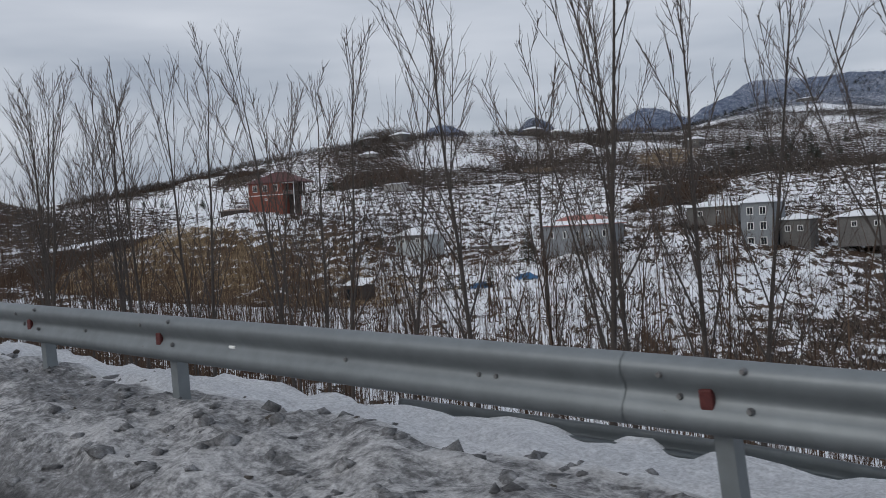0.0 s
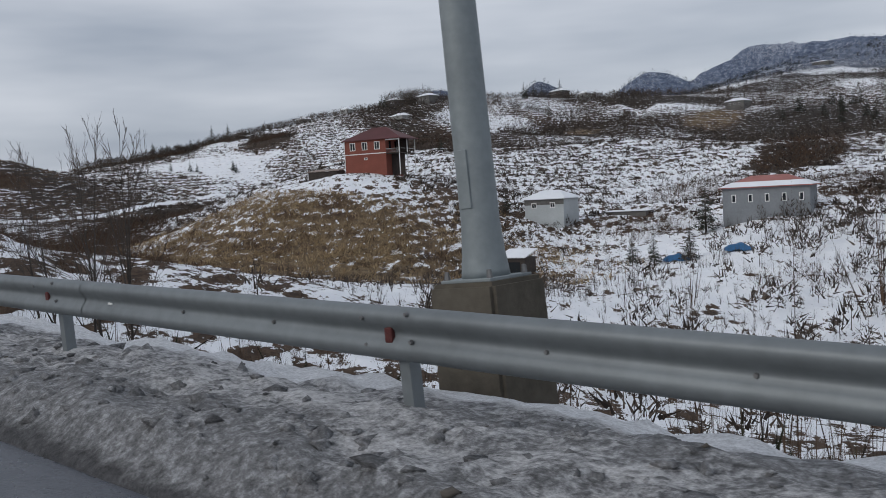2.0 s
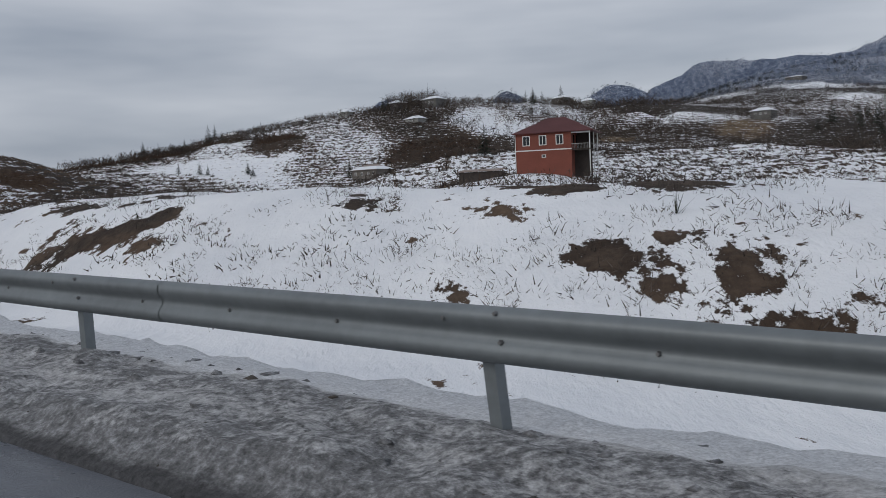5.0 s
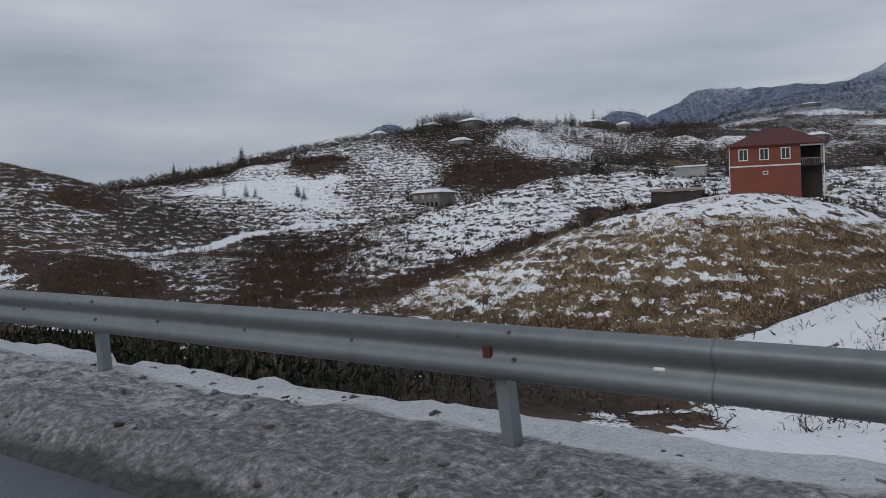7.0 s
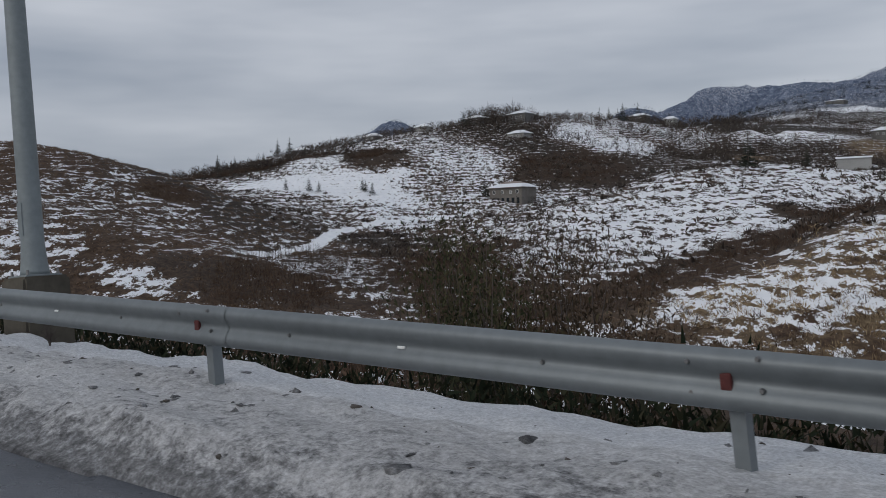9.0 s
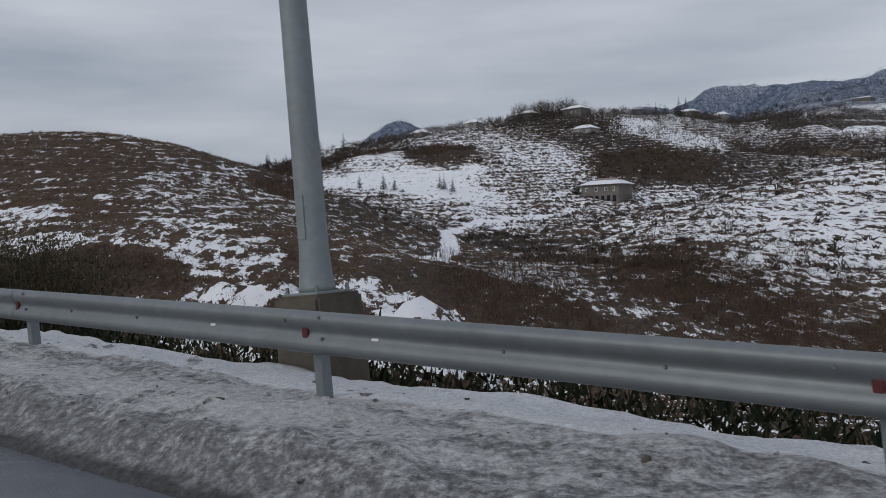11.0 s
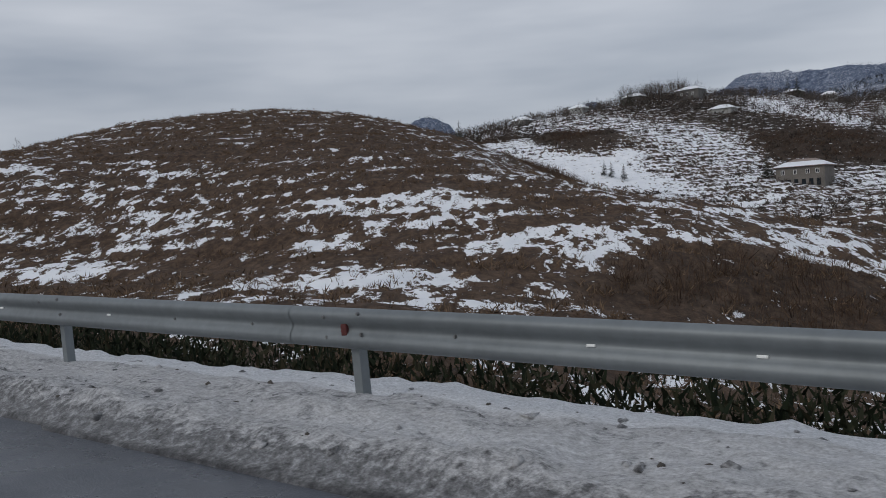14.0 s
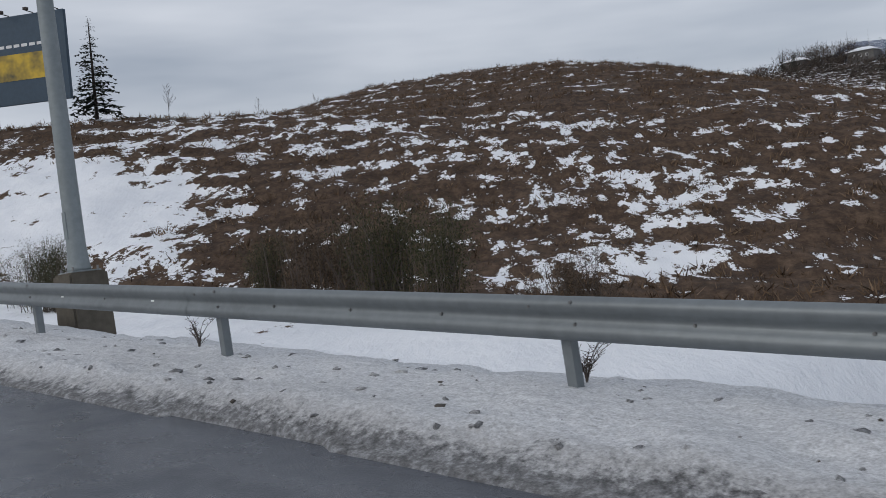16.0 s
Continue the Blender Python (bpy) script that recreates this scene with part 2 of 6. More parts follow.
KNOB_SWELLS = [
    (-2402, 2584, 60, 78.3),
    (-2361, 2614, 60, 1.8),
    (-2329, 2638, 60, 22.5),
    (-2297, 2662, 60, -29.7),
    (-2264, 2686, 60, -45.0),
    (-2232, 2710, 60, -0.9),
    (-2200, 2734, 60, 5.4),
    (-2172, 2754, 60, 1.8),
    (-2143, 2776, 60, 42.3),
    (-338, 612, 36, 8.0),
    (-262, 640, 40, 6.0),
    (-430, 455, 26, 4.0),
    (-470, 395, 24, 3.5),
    (-300, 520, 30, 4.0),
    (-205, 330, 26, 3.5),
    (-150, 300, 24, 3.0),
    (-352, 250, 18, 2.5),
    (-420, 285, 16, 2.0),
]
SKYLINE_SWELLS = [
    (-1133, 3160, 150, -38.4),
    (-1055, 3183, 150, -11.7),
    (-952, 3211, 150, 35.6),
    (-850, 3234, 150, 91.0),
    (-767, 3251, 150, 105.2),
    (-710, 3261, 150, -160.1),
    (-657, 3270, 150, -220.0),
    (-1294, 3157, 150, -9.9),
    (-1189, 3189, 150, -109.7),
    (-1102, 3213, 150, -17.9),
    (-982, 3242, 150, -23.2),
    (-848, 3268, 150, 57.1),
    (-751, 3284, 150, -94.4),
    (-1249, 3087, 150, -72.8),
    (-1096, 3141, 150, -151.8),
    (-930, 3191, 150, -93.1),
    (-768, 3230, 150, -62.5),
    (-1167, 3221, 150, -66.2),
]

SWELLS = np.array(ROADSIDE_SWELLS + VALLEY_SWELLS + SLOPE_SWELLS + HILL_SWELLS + RIDGE_SWELLS + MOUNTAIN_SWELLS + KNOB_SWELLS + SKYLINE_SWELLS, dtype=float)


def land(x, y):
    z = 0.09 * np.clip(y - 70, 0, 650)
    for cx, cy, r, h in SWELLS:
        z = z + h * np.exp(-((x - cx) ** 2 + (y - cy) ** 2) / (r * r))
    return z


# snow-covered heaps of soil beyond the ditch: x, y, radius, top
HEAPS = ((-259.1, 41.4, 1.9, 4.0), (-261.0, 42.2, 1.5, 3.7), (-266.2, 43.6, 1.8, 4.15), (-269.2, 44.4, 2.2, 4.5), (-272.5, 45.6, 1.9, 4.45))


# crest of the snowy mound behind the rail, over the road
CREST_X = (82, 90, 95, 101, 110, 122, 133, 136, 139, 143, 148, 155, 159, 164)
CREST_H = (-9, -2.2, -0.9, 0.7, 1.4, 1.6, 1.45, 1.15, 0.8, 0.6, 0.4, 0.15, -1.5, -9)


def ground_z(x, y):
    """The ground sheet: the road's bed, the verge that falls away behind the rail, then the hills."""
    x, y = np.asarray(x, dtype=float), np.asarray(y, dtype=float)
    off = y - rail_y(x)
    bed = road_z(x) - 0.16
    ditch = step(-x, 157, 168) * (1 - step(-x, 350, 358)) + 0.5 * (1 - step(-x, 66, 78))
    verge = bed - 0.10 * np.maximum(off - 0.7, 0) - 0.25 * step(off, 0.7, 2.0) - 1.0 * ditch * step(off, 0.9, 2.6)
    s = step(off, 1.0, 13.0)
    rough = np.clip((off - 1.5) / 10, 0, 1)
    dist = np.clip(off, 0, 4000)
    tuft = 0.42 * fbm(x / 2.4, y / 2.4, 3, 3) * np.clip(1.6 - dist / 160, 0, 1) + 0.5 * fbm(x / 6, y / 6, 9, 3) * np.clip(dist / 30, 0.3, 1) + 1.0 * fbm(x / 13, y / 13, 17, 3) * np.clip((dist - 60) / 90, 0, 1) + 2.6 * fbm(x / 31, y / 31, 14, 3) * np.clip((dist - 90) / 200, 0, 1) + 7 * fbm(x / 120, y / 120, 21, 4) * np.clip((dist - 700) / 700, 0, 1.0) + (30 * fbm(x / 260, y / 260, 31, 5) + 16 * fbm(x / 70, y / 110, 37, 4)) * np.clip((dist - 1900) / 1000, 0, 1.3)
    hollow = step(fbm(x / 75, y / 105, 201, 3), -0.05, 0.55) * step(dist, 430, 520) * (1 - step(dist, 1150, 1500)) * step(x, -470, -430)
    z = verge * (1 - s) + land(x, y) * s + rough * tuft - 15 * hollow
    crest = np.interp(-x, CREST_X, CREST_H) + 0.22 * fbm(x / 4, y / 4, 19, 3) * (off > 3)
    mound = road_z(x) + crest - np.where(off < 11, 0.06, 0.012) * (off - 11) ** 2 - 8 * step(off, 17, 40) - 5 * (off < 2)
    z = 0.5 * (z + mound + np.sqrt((z - mound) ** 2 + 0.1))
    shelf = road_z(x) - 0.42 - 0.03 * off - 9 * (1 - step(-x, 351, 358)) - 9 * step(off, 9, 16) - 5 * (off < 1)
    z = np.maximum(z, shelf)
    for cx, cy, r, top in HEAPS:
        z = np.maximum(z, top - 1.5 * ((x - cx) ** 2 + (y - cy) ** 2) / (r * r) + 0.5 * fbm(x / 1.2, y / 1.2, 23, 3))
    left = np.minimum(off + 12.5, 0)
    return np.where(off < -12.5, bed - 4.0 * (1 - np.exp(left / 25)) + 6 * step(-left, 60, 900), z)


def gz(x, y):
    return float(ground_z(np.array([float(x)]), np.array([float(y)]))[0])


# ---- materials of the land ----
# what lies where: x, y, two radii, turn, share of snow, of straw, of dark scrub
FAR_COVER = [
    (-572, 345, 40, 18, 30, 0.05, 0, 0.9),
    (-555, 380, 35, 22, 30, 0.08, 0, 0.9),
    (-473, 328, 36, 28, 22, 1.0, 0, 0.2),
    (-513, 368, 30, 14, 132, 0.8, 0, 0.3),
    (-494, 392, 35, 14, 129, -0.1, 0, 0.55),
    (-424, 508, 24, 55, 30, 0.9, 0, 0.3),
    (-394, 413, 28, 34, 34, -0.1, 0, 0.55),
    (-342, 632, 34, 42, 0, 0.72, 0, 0.5),
    (-378, 700, 70, 34, 0, 0.0, 0, 0.9),
    (-290, 598, 16, 42, 10, 0.1, 0.9, 0.1),
    (-333, 502, 10, 14, 0, 0.1, 0.9, 0.1),
    (-231, 612, 40, 60, 0, 0.08, 0, 0.95),
]
NEAR_COVER = [
    (-321, 151, 45, 15, 134, 0.46, 0, 0.6),
    (-296, 113, 20, 11, 135, 0.02, 0, 0.2),
    (-365, 138, 46, 17, 130, 0.36, 0, 0.25),
    (-390, 173, 13, 6, 113, -0.1, 0, 0.15),
    (-318, 96, 22, 9, 147, 0.08, 0, 0.1),
    (-327, 93, 9, 17, 61, 0.5, 0, 0.1),
    (-325, 76, 10, 8, 47, -0.15, 0, 0.3),
    (-302, 98, 9, 6, 40, 0.7, 0, 0.2),
    (-256, 196, 42, 34, -38, 0.64, 0, 0.5),
    (-230, 181, 27, 4, -57, -0.1, 0, 0.5),
    (-249, 143, 11, 18, -27, 0.0, 0, 0.3),
    (-239, 160, 12, 18, -46, 0.1, 0, 0.35),
    (-228, 128, 15, 8, -25, 0.62, 0.7, 0.0),
    (-202, 254, 28, 42, 27, 0.58, 0, 0.5),
    (-133, 281, 12, 36, 10, 0.05, 0, 0.8),
    (-306, 112, 9, 12, 40, -0.1, 0, 0.5),
    (-292, 108, 14, 9, 30, -0.1, 0, 0.4),
    (-330, 172, 18, 7, 50, 0.0, 0, 0.5),
    (-405, 104, 18, 9, 20, 0.02, 0, 0.1),
    (-363, 87, 6, 4, 20, 0.62, 0, 0.1),
    (-358, 76, 4, 3, 20, 0.6, 0, 0.1),
]
# a snowy track that climbs from the gully to the villa
TRACK_X = (-326, -340, -356, -384, -398, -399, -388)
TRACK_Y = (139, 163, 190, 231, 266, 291, 318)


# dark brush on the mound: x, distance from the rail, two radii
MOUND_BRUSH = ((-147.3, 8.9, 2.4, 0.9), (-141.3, 7.4, 1.8, 0.4), (-135.6, 8.9, 2.2, 0.65), (-137.0, 7.0, 0.9, 0.4), (-150.3, 9.4, 2.4, 1.3), (-133.0, 8.0, 0.5, 0.35))


def mound_brush(x, off):
    best = np.zeros_like(x)
    rough = 0.9 * fbm(x / 0.8, off / 0.5, 185, 3)
    for cx, co, rx, ro in MOUND_BRUSH:
        best = np.maximum(best, np.clip(2.0 - 1.7 * np.sqrt(((x - cx) / rx) ** 2 + ((off - co) / ro) ** 2) + rough, 0, 1))
    return best


def cover(x, y, z):
    """Shares of snow, straw-coloured grass and dark scrub on the land."""
    off = y - rail_y(x)
    n1, n2 = fbm(x / 40, y / 40, 41, 3), fbm(x / 140, y / 140, 47, 3)
    snow = 0.48 + 0.08 * n2 + 0.2 * n1
    gold = np.zeros_like(x)
    dark = np.clip(0.25 + 0.35 * n1, 0, 1)

    def patch(cx, cy, rx, ry, turn=0.0):
        c, s = math.cos(radians(turn)), math.sin(radians(turn))
        u, v = (x - cx) * c + (y - cy) * s, -(x - cx) * s + (y - cy) * c
        return np.clip(1.5 - 1.1 * np.sqrt((u / rx) ** 2 + (v / ry) ** 2) + 0.4 * n1, 0, 1)

    def lay(share, w):
        return snow * (1 - w) + share * w
    hill = patch(-405, 112, 120, 80, -35)
    snow = lay(0.15 + 0.16 * n1, hill)
    dark = dark * (1 - 0.75 * hill)
    for cx, cy, rx, ry, share in ((-344, 65, 7, 5, 0.7), (-338, 79, 10, 6, 0.66), (-324, 90, 12, 6, 0.62), (-417, 74, 16, 10, 0.36), (-404, 84, 12, 8, 0.3), (-402, 103, 11, 7, 0.5), (-377, 65, 6, 5, 0.66), (-381, 78, 11, 6, 0.38), (-357, 90, 8, 6, 0.68), (-369, 85, 8, 5, 0.3), (-351, 61, 5, 4, 0.5), (-375, 148, 16, 9, 0.55), (-352, 84, 7, 5, 0.55), (-408, 52, 11, 9, 1.1), (-390, 70, 7, 5, 0.28)):
        snow = lay(share, patch(cx, cy, rx, ry))
    for cx, cy, rx, ry in ((-412, 127, 26, 14), (-393, 58, 9, 6), (-355, 104, 12, 8), (-388, 126, 18, 14), (-329, 74, 7, 5)):
        snow = lay(0.08, patch(cx, cy, rx, ry))
    # slopes of the valley's far side
    for cx, cy, rx, ry, turn, share in ((-272, 205, 36, 60, 0, 0.6), (-244, 240, 40, 22, 0, 0.54), (-165, 245, 80, 60, 0, 0.82), (-110, 130, 60, 45, 0, 0.95), (-95, 80, 45, 30, 0, 0.85), (-200, 276, 40, 20, 0, 0.46), (-455, 420, 70, 34, -30, 0.6), (-446, 322, 36, 16, -20, 0.9), (-399, 282, 34, 10, -20, 0.72), (-548, 503, 60, 24, -20, 0.62), (-380, 640, 60, 40, 0, 0.62), (-432, 604, 34, 20, 0, 0.92), (-409, 536, 22, 14, 0, 0.9)):
        snow = lay(share, patch(cx, cy, rx, ry, turn))
    for cx, cy, rx, ry, turn in ((-365, 223, 34, 20, -20), (-496, 388, 40, 14, -25), (-425, 440, 60, 20, -15), (-340, 490, 60, 32, -10), (-485, 500, 80, 34, -30), (-395, 190, 50, 25, -30)):
        w = patch(cx, cy, rx, ry, turn)
        snow, dark = lay(0.12, w), np.maximum(dark, 0.8 * w)
    back = step(y, 330, 380) * step(x, -420, -380) * (1 - step(off, 650, 800))
    snow, dark = lay(0.25 + 0.4 * n1, 0.8 * back), np.maximum(dark, 0.7 * back)
    for cx, cy, rx, ry, share in ((-380, 640, 50, 34, 0.66), (-409, 536, 22, 14, 0.9), (-300, 470, 40, 16, 0.6)):
        snow = lay(share, patch(cx, cy, rx, ry))
    knoll = patch(-178, 116, 60, 40)
    gold = np.maximum(gold, knoll)
    snow, dark = lay(0.15 + 0.35 * n1, knoll), dark * (1 - 0.8 * knoll)
    crown = patch(-192, 148, 25, 13)
    snow, gold = lay(0.72, crown), gold * (1 - crown)
    gully = patch(-291, 156, 25, 52, 37)
    snow, dark = lay(0.06, gully), np.maximum(dark * (1 - gully), 0.35 * gully)
    floor_ = patch(-225, 75, 60, 28)
    snow = lay(0.28, floor_)
    far = step(off, 700, 950)
    snow = snow * (1 - far) + (0.12 + 0.35 * n2 + 0.25 * fbm(x / 90, y / 90, 55, 3)) * far
    for cx, cy, rx, ry in ((-549, 1197, 80, 70), (-400, 1350, 110, 60), (-300, 1000, 60, 50)):
        snow = lay(0.82, patch(cx, cy, rx, ry))
    dark = dark * (1 - far) + 0.95 * far
    bench = patch(-126, rail_y(-126) + 14, 30, 13)
    brush = step(fbm(x / 2.4, off / 1.5, 125, 4) + 0.06 + 0.1 * step(-x, 145, 147), 0.0, 0.26) * step(off, 4.5, 6)
    brush = np.maximum(brush, mound_brush(x, off))
    snow, dark = lay(1.05 - 0.68 * brush * (1 - 0.4 * step(-x, 138, 141) * (1 - step(-x, 145, 147))), bench), np.maximum(dark, 0.8 * bench * brush)
    level = (1 - step(-x, 155, 160)) * step(-x, 72, 80) + step(-x, 352, 358)
    flat = level * ((x < -100) & (x > -165))
    wooded = 1 - step(-x, 44, 62)
    deep = 1 - step(-x, 203, 222)
    reach = off + 5 * fbm(x / 9, y / 9, 57, 3) * step(off, 2, 6)
    toe = step(off, 0.3, 0.9) * (1 - step(reach, 4 + (3 + 8 * deep) * (1 - level) + 7 * wooded, 7 + 6 * (1 - flat) + (6 + 13 * deep) * (1 - level) + 18 * wooded))
    snow = snow * (1 - toe) + toe * ((1.15 - 0.55 * (1 - step(-x, 96, 108)) - 0.75 * brush * step(-x, 120, 132) * (1 - 0.4 * step(-x, 138, 141) * (1 - step(-x, 145, 147))) * (x > -170)) * level + (1.35 * wooded * step(off, 1.2, 3.5) + 0.75 * step(fbm(x / 2.2, off / 1.2, 139, 3), 0.1, 0.45) * (1 - wooded) * (1 - step(-x, 225, 240)) - 0.55) * (1 - level))
    dark = np.maximum(dark, 0.85 * toe * (1 - level))
    gold = gold * (1 - toe)
    for cx, cy, rx, ry, share in ((-299, 213, 30, 15, 0.62), (-277, 180, 15, 26, 0.6)):
        snow = lay(share, patch(cx, cy, rx, ry))
    n3 = fbm(x / 11, y / 11, 59, 3)
    for cx, cy, rx, ry, turn, share, straw, shade in FAR_COVER + NEAR_COVER:
        c, q = math.cos(radians(turn)), math.sin(radians(turn))
        u, v = (x - cx) * c + (y - cy) * q, -(x - cx) * q + (y - cy) * c
        w = np.clip(2.6 - 2.0 * np.sqrt((u / rx) ** 2 + (v / ry) ** 2) + 0.9 * n3, 0, 1) * step(off, 14, 20)
        snow, gold, dark = snow * (1 - w) + share * w, gold * (1 - w) + straw * w, dark * (1 - w) + shade * w
    for x0, y0, x1, y1 in zip(TRACK_X, TRACK_Y, TRACK_X[1:], TRACK_Y[1:]):
        u = np.clip(((x - x0) * (x1 - x0) + (y - y0) * (y1 - y0)) / ((x1 - x0) ** 2 + (y1 - y0) ** 2), 0, 1)
        w = np.clip(2.6 - np.hypot(x - x0 - u * (x1 - x0), y - y0 - u * (y1 - y0)) / 0.9, 0, 1)
        snow, dark = lay(1.15, w), dark * (1 - w)
    for cx, cy, r, top in HEAPS:
        snow = lay(0.45, np.clip(1.3 - np.hypot(x - cx, y - cy) / r, 0, 1))
    return np.clip(snow, -0.8, 1.2), np.clip(gold, 0, 1), np.clip(dark, 0, 1)


def land_material():
    m = material("winter_land", (0.3, 0.25, 0.2), 0.9, spec=0.15)
    snow, gold, dark = attribute(m, "snow"), attribute(m, "gold"), attribute(m, "dark")
    # drifts and tufts run down the slopes, which face the south-east
    fine, mid = noise_of(m, 1.5, 7, 0.7, (1, 0.45, 1), turn=-35), noise_of(m, 0.42, 5, 0.6, (1, 0.45, 1.6), turn=-35)
    band = noise_of(m, 1.1, 4, 0.55, (0.4, 0.22, 1.0), turn=-35)
    blade = noise_of(m, 5.0, 3, 0.6, (1, 1, 0.35))
    brown = ramp(m, fine, (0.3, (0.03, 0.02, 0.015)), (0.5, (0.085, 0.054, 0.036)), (0.72, (0.18, 0.12, 0.08)))
    straw = ramp(m, fine, (0.28, (0.085, 0.058, 0.035)), (0.5, (0.20, 0.142, 0.083)), (0.75, (0.36, 0.275, 0.17)))
    straw = mix(m, ramp(m, noise_of(m, 0.11, 4, 0.6), (0.36, (0, 0, 0)), (0.52, (1, 1, 1))), brown, straw)
    scrub = ramp(m, fine, (0.3, (0.018, 0.016, 0.014)), (0.55, (0.05, 0.042, 0.036)), (0.8, (0.10, 0.085, 0.07)))
    earth = mix(m, dark, mix(m, gold, brown, straw), scrub)
    # pale blue far colour: frosted woods, with the distance haze painted in
    frost_haze = ramp(m, noise_of(m, 0.07, 8, 0.85), (0.36, (0.05, 0.07, 0.115)), (0.5, (0.11, 0.14, 0.21)), (0.64, (0.36, 0.41, 0.51)))
    earth = mix(m, attribute(m, "frost_haze"), earth, frost_haze)
    earth = mix(m, 0.5, earth, ramp(m, blade, (0.3, (0.4, 0.4, 0.4)), (0.7, (1, 1, 1))), "MULTIPLY")
    tuft = noise_of(m, 0.75, 0, 0.6, (0.9, 0.3, 1.0), "ShaderNodeTexVoronoi", -35)
    tc = m.node_tree.nodes.new("ShaderNodeTexCoord")
    xyz = m.node_tree.nodes.new("ShaderNodeSeparateXYZ")
    link(m, tc.outputs["Object"], xyz.inputs[0])
    # narrow terraces along the contours, which drift up and down
    drift = noise_of(m, 0.05, 3, 0.5)
    terrace = maths(m, "PINGPONG", maths(m, "MULTIPLY_ADD", xyz.outputs["Z"], 0.58, maths(m, "MULTIPLY", drift, 3.0)), 0.5)
    level = maths(m, "ADD", maths(m, "MULTIPLY_ADD", fine, 1.0, -0.50), maths(m, "MULTIPLY", band, 0.35))
    level = maths(m, "ADD", level, maths(m, "MULTIPLY_ADD", mid, 0.45, maths(m, "MULTIPLY", blade, 0.2)))
    level = maths(m, "ADD", level, maths(m, "MULTIPLY_ADD", tuft, -0.30, 0.165))
    level = maths(m, "ADD", level, maths(m, "MULTIPLY_ADD", terrace, 0.28, -0.07))
    edge = maths(m, "SUBTRACT", maths(m, "MULTIPLY_ADD", snow, 0.38, 0.31), level)
    lies = maths(m, "MULTIPLY_ADD", edge, 36.0, 0.5)
    clamp = m.node_tree.nodes.new("ShaderNodeClamp")
    link(m, lies, clamp.inputs["Value"])
    white = ramp(m, mid, (0.3, (0.78, 0.80, 0.84)), (0.7, (0.92, 0.93, 0.95)))
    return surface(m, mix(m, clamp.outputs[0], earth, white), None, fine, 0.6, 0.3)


LAND = land_material()
ASPHALT = material("wet_asphalt", (0.05, 0.052, 0.058), 0.35, spec=0.5)
surface(ASPHALT, ramp(ASPHALT, noise_of(ASPHALT, 0.6, 6, 0.7, (0.25, 1, 1)), (0.35, (0.035, 0.04, 0.052)), (0.62, (0.08, 0.087, 0.105)), (0.85, (0.17, 0.175, 0.19))), ramp(ASPHALT, noise_of(ASPHALT, 1.4, 4), (0.3, (0.16, 0.16, 0.16)), (0.7, (0.42, 0.42, 0.42))), noise_of(ASPHALT, 60, 2), 0.3, 0.01)


def bank_material():
    m = material("gritty_snow", (0.5, 0.5, 0.5), 0.75, spec=0.3)
    dirt = attribute(m, "dirt")
    coarse, fine, grain = noise_of(m, 3.6, 6, 0.7, (0.8, 1.1, 1)), noise_of(m, 15, 6, 0.75, (1, 1, 1)), noise_of(m, 45, 3, 0.7)
    white = ramp(m, fine, (0.3, (0.6, 0.61, 0.63)), (0.65, (0.86, 0.87, 0.89)))
    dull = ramp(m, fine, (0.3, (0.34, 0.34, 0.345)), (0.65, (0.66, 0.66, 0.67)))
    clean = mix(m, ramp(m, dirt, (0.08, (0, 0, 0)), (0.36, (1, 1, 1))), white, dull)
    grey = ramp(m, fine, (0.32, (0.078, 0.078, 0.08)), (0.5, (0.218, 0.22, 0.226)), (0.68, (0.47, 0.478, 0.495)))
    slush = ramp(m, fine, (0.3, (0.028, 0.028, 0.03)), (0.7, (0.12, 0.12, 0.125)))
    level = maths(m, "ADD", maths(m, "MULTIPLY", coarse, 0.6), maths(m, "MULTIPLY", fine, 0.4))
    lies = maths(m, "MULTIPLY_ADD", maths(m, "SUBTRACT", maths(m, "MULTIPLY_ADD", dirt, 0.6, 0.2), level), 7.0, 0.5)
    clamp = m.node_tree.nodes.new("ShaderNodeClamp")
    link(m, lies, clamp.inputs["Value"])
    wet = m.node_tree.nodes.new("ShaderNodeClamp")
    link(m, maths(m, "MULTIPLY", maths(m, "SUBTRACT", dirt, maths(m, "MULTIPLY_ADD", coarse, 0.6, 0.62)), 5.0), wet.inputs["Value"])
    color = mix(m, clamp.outputs[0], clean, grey)
    color = mix(m, wet.outputs[0], color, slush)
    color = mix(m, 0.4, color, ramp(m, grain, (0.35, (0.3, 0.29, 0.285)), (0.58, (1, 1, 1))), "MULTIPLY")
    lump = noise_of(m, 9.0, 0, 0.5, (0.8, 1, 1), "ShaderNodeTexVoronoi")
    relief = maths(m, "ADD", maths(m, "MULTIPLY_ADD", lump, -0.7, fine), maths(m, "MULTIPLY", coarse, 0.8))
    return surface(m, color, None, relief, 0.9, 0.035)


BANK = bank_material()
ZINC = varied("weathered_zinc", (0.19, 0.21, 0.22), 0.5, 0.4, 3.0, 0.2, 0.08)
POLE_STEEL = varied("galvanised_pole", (0.25, 0.28, 0.29), 0.6, 0.3, 4.0, 0.2, 0.1)
CONCRETE = varied("stained_concrete", (0.10, 0.088, 0.07), 0.9, 0, 3.0, 0.4, 0.5)
RED_LENS = varied("red_reflector", (0.10, 0.026, 0.024), 0.6, 0, 20.0, 0.4, 0.2)
WHITE_LENS = material("white_reflector", (0.85, 0.86, 0.84), 0.25, spec=0.5)
BOLT = varied("bolt_steel", (0.2, 0.2, 0.2), 0.5, 0.7)

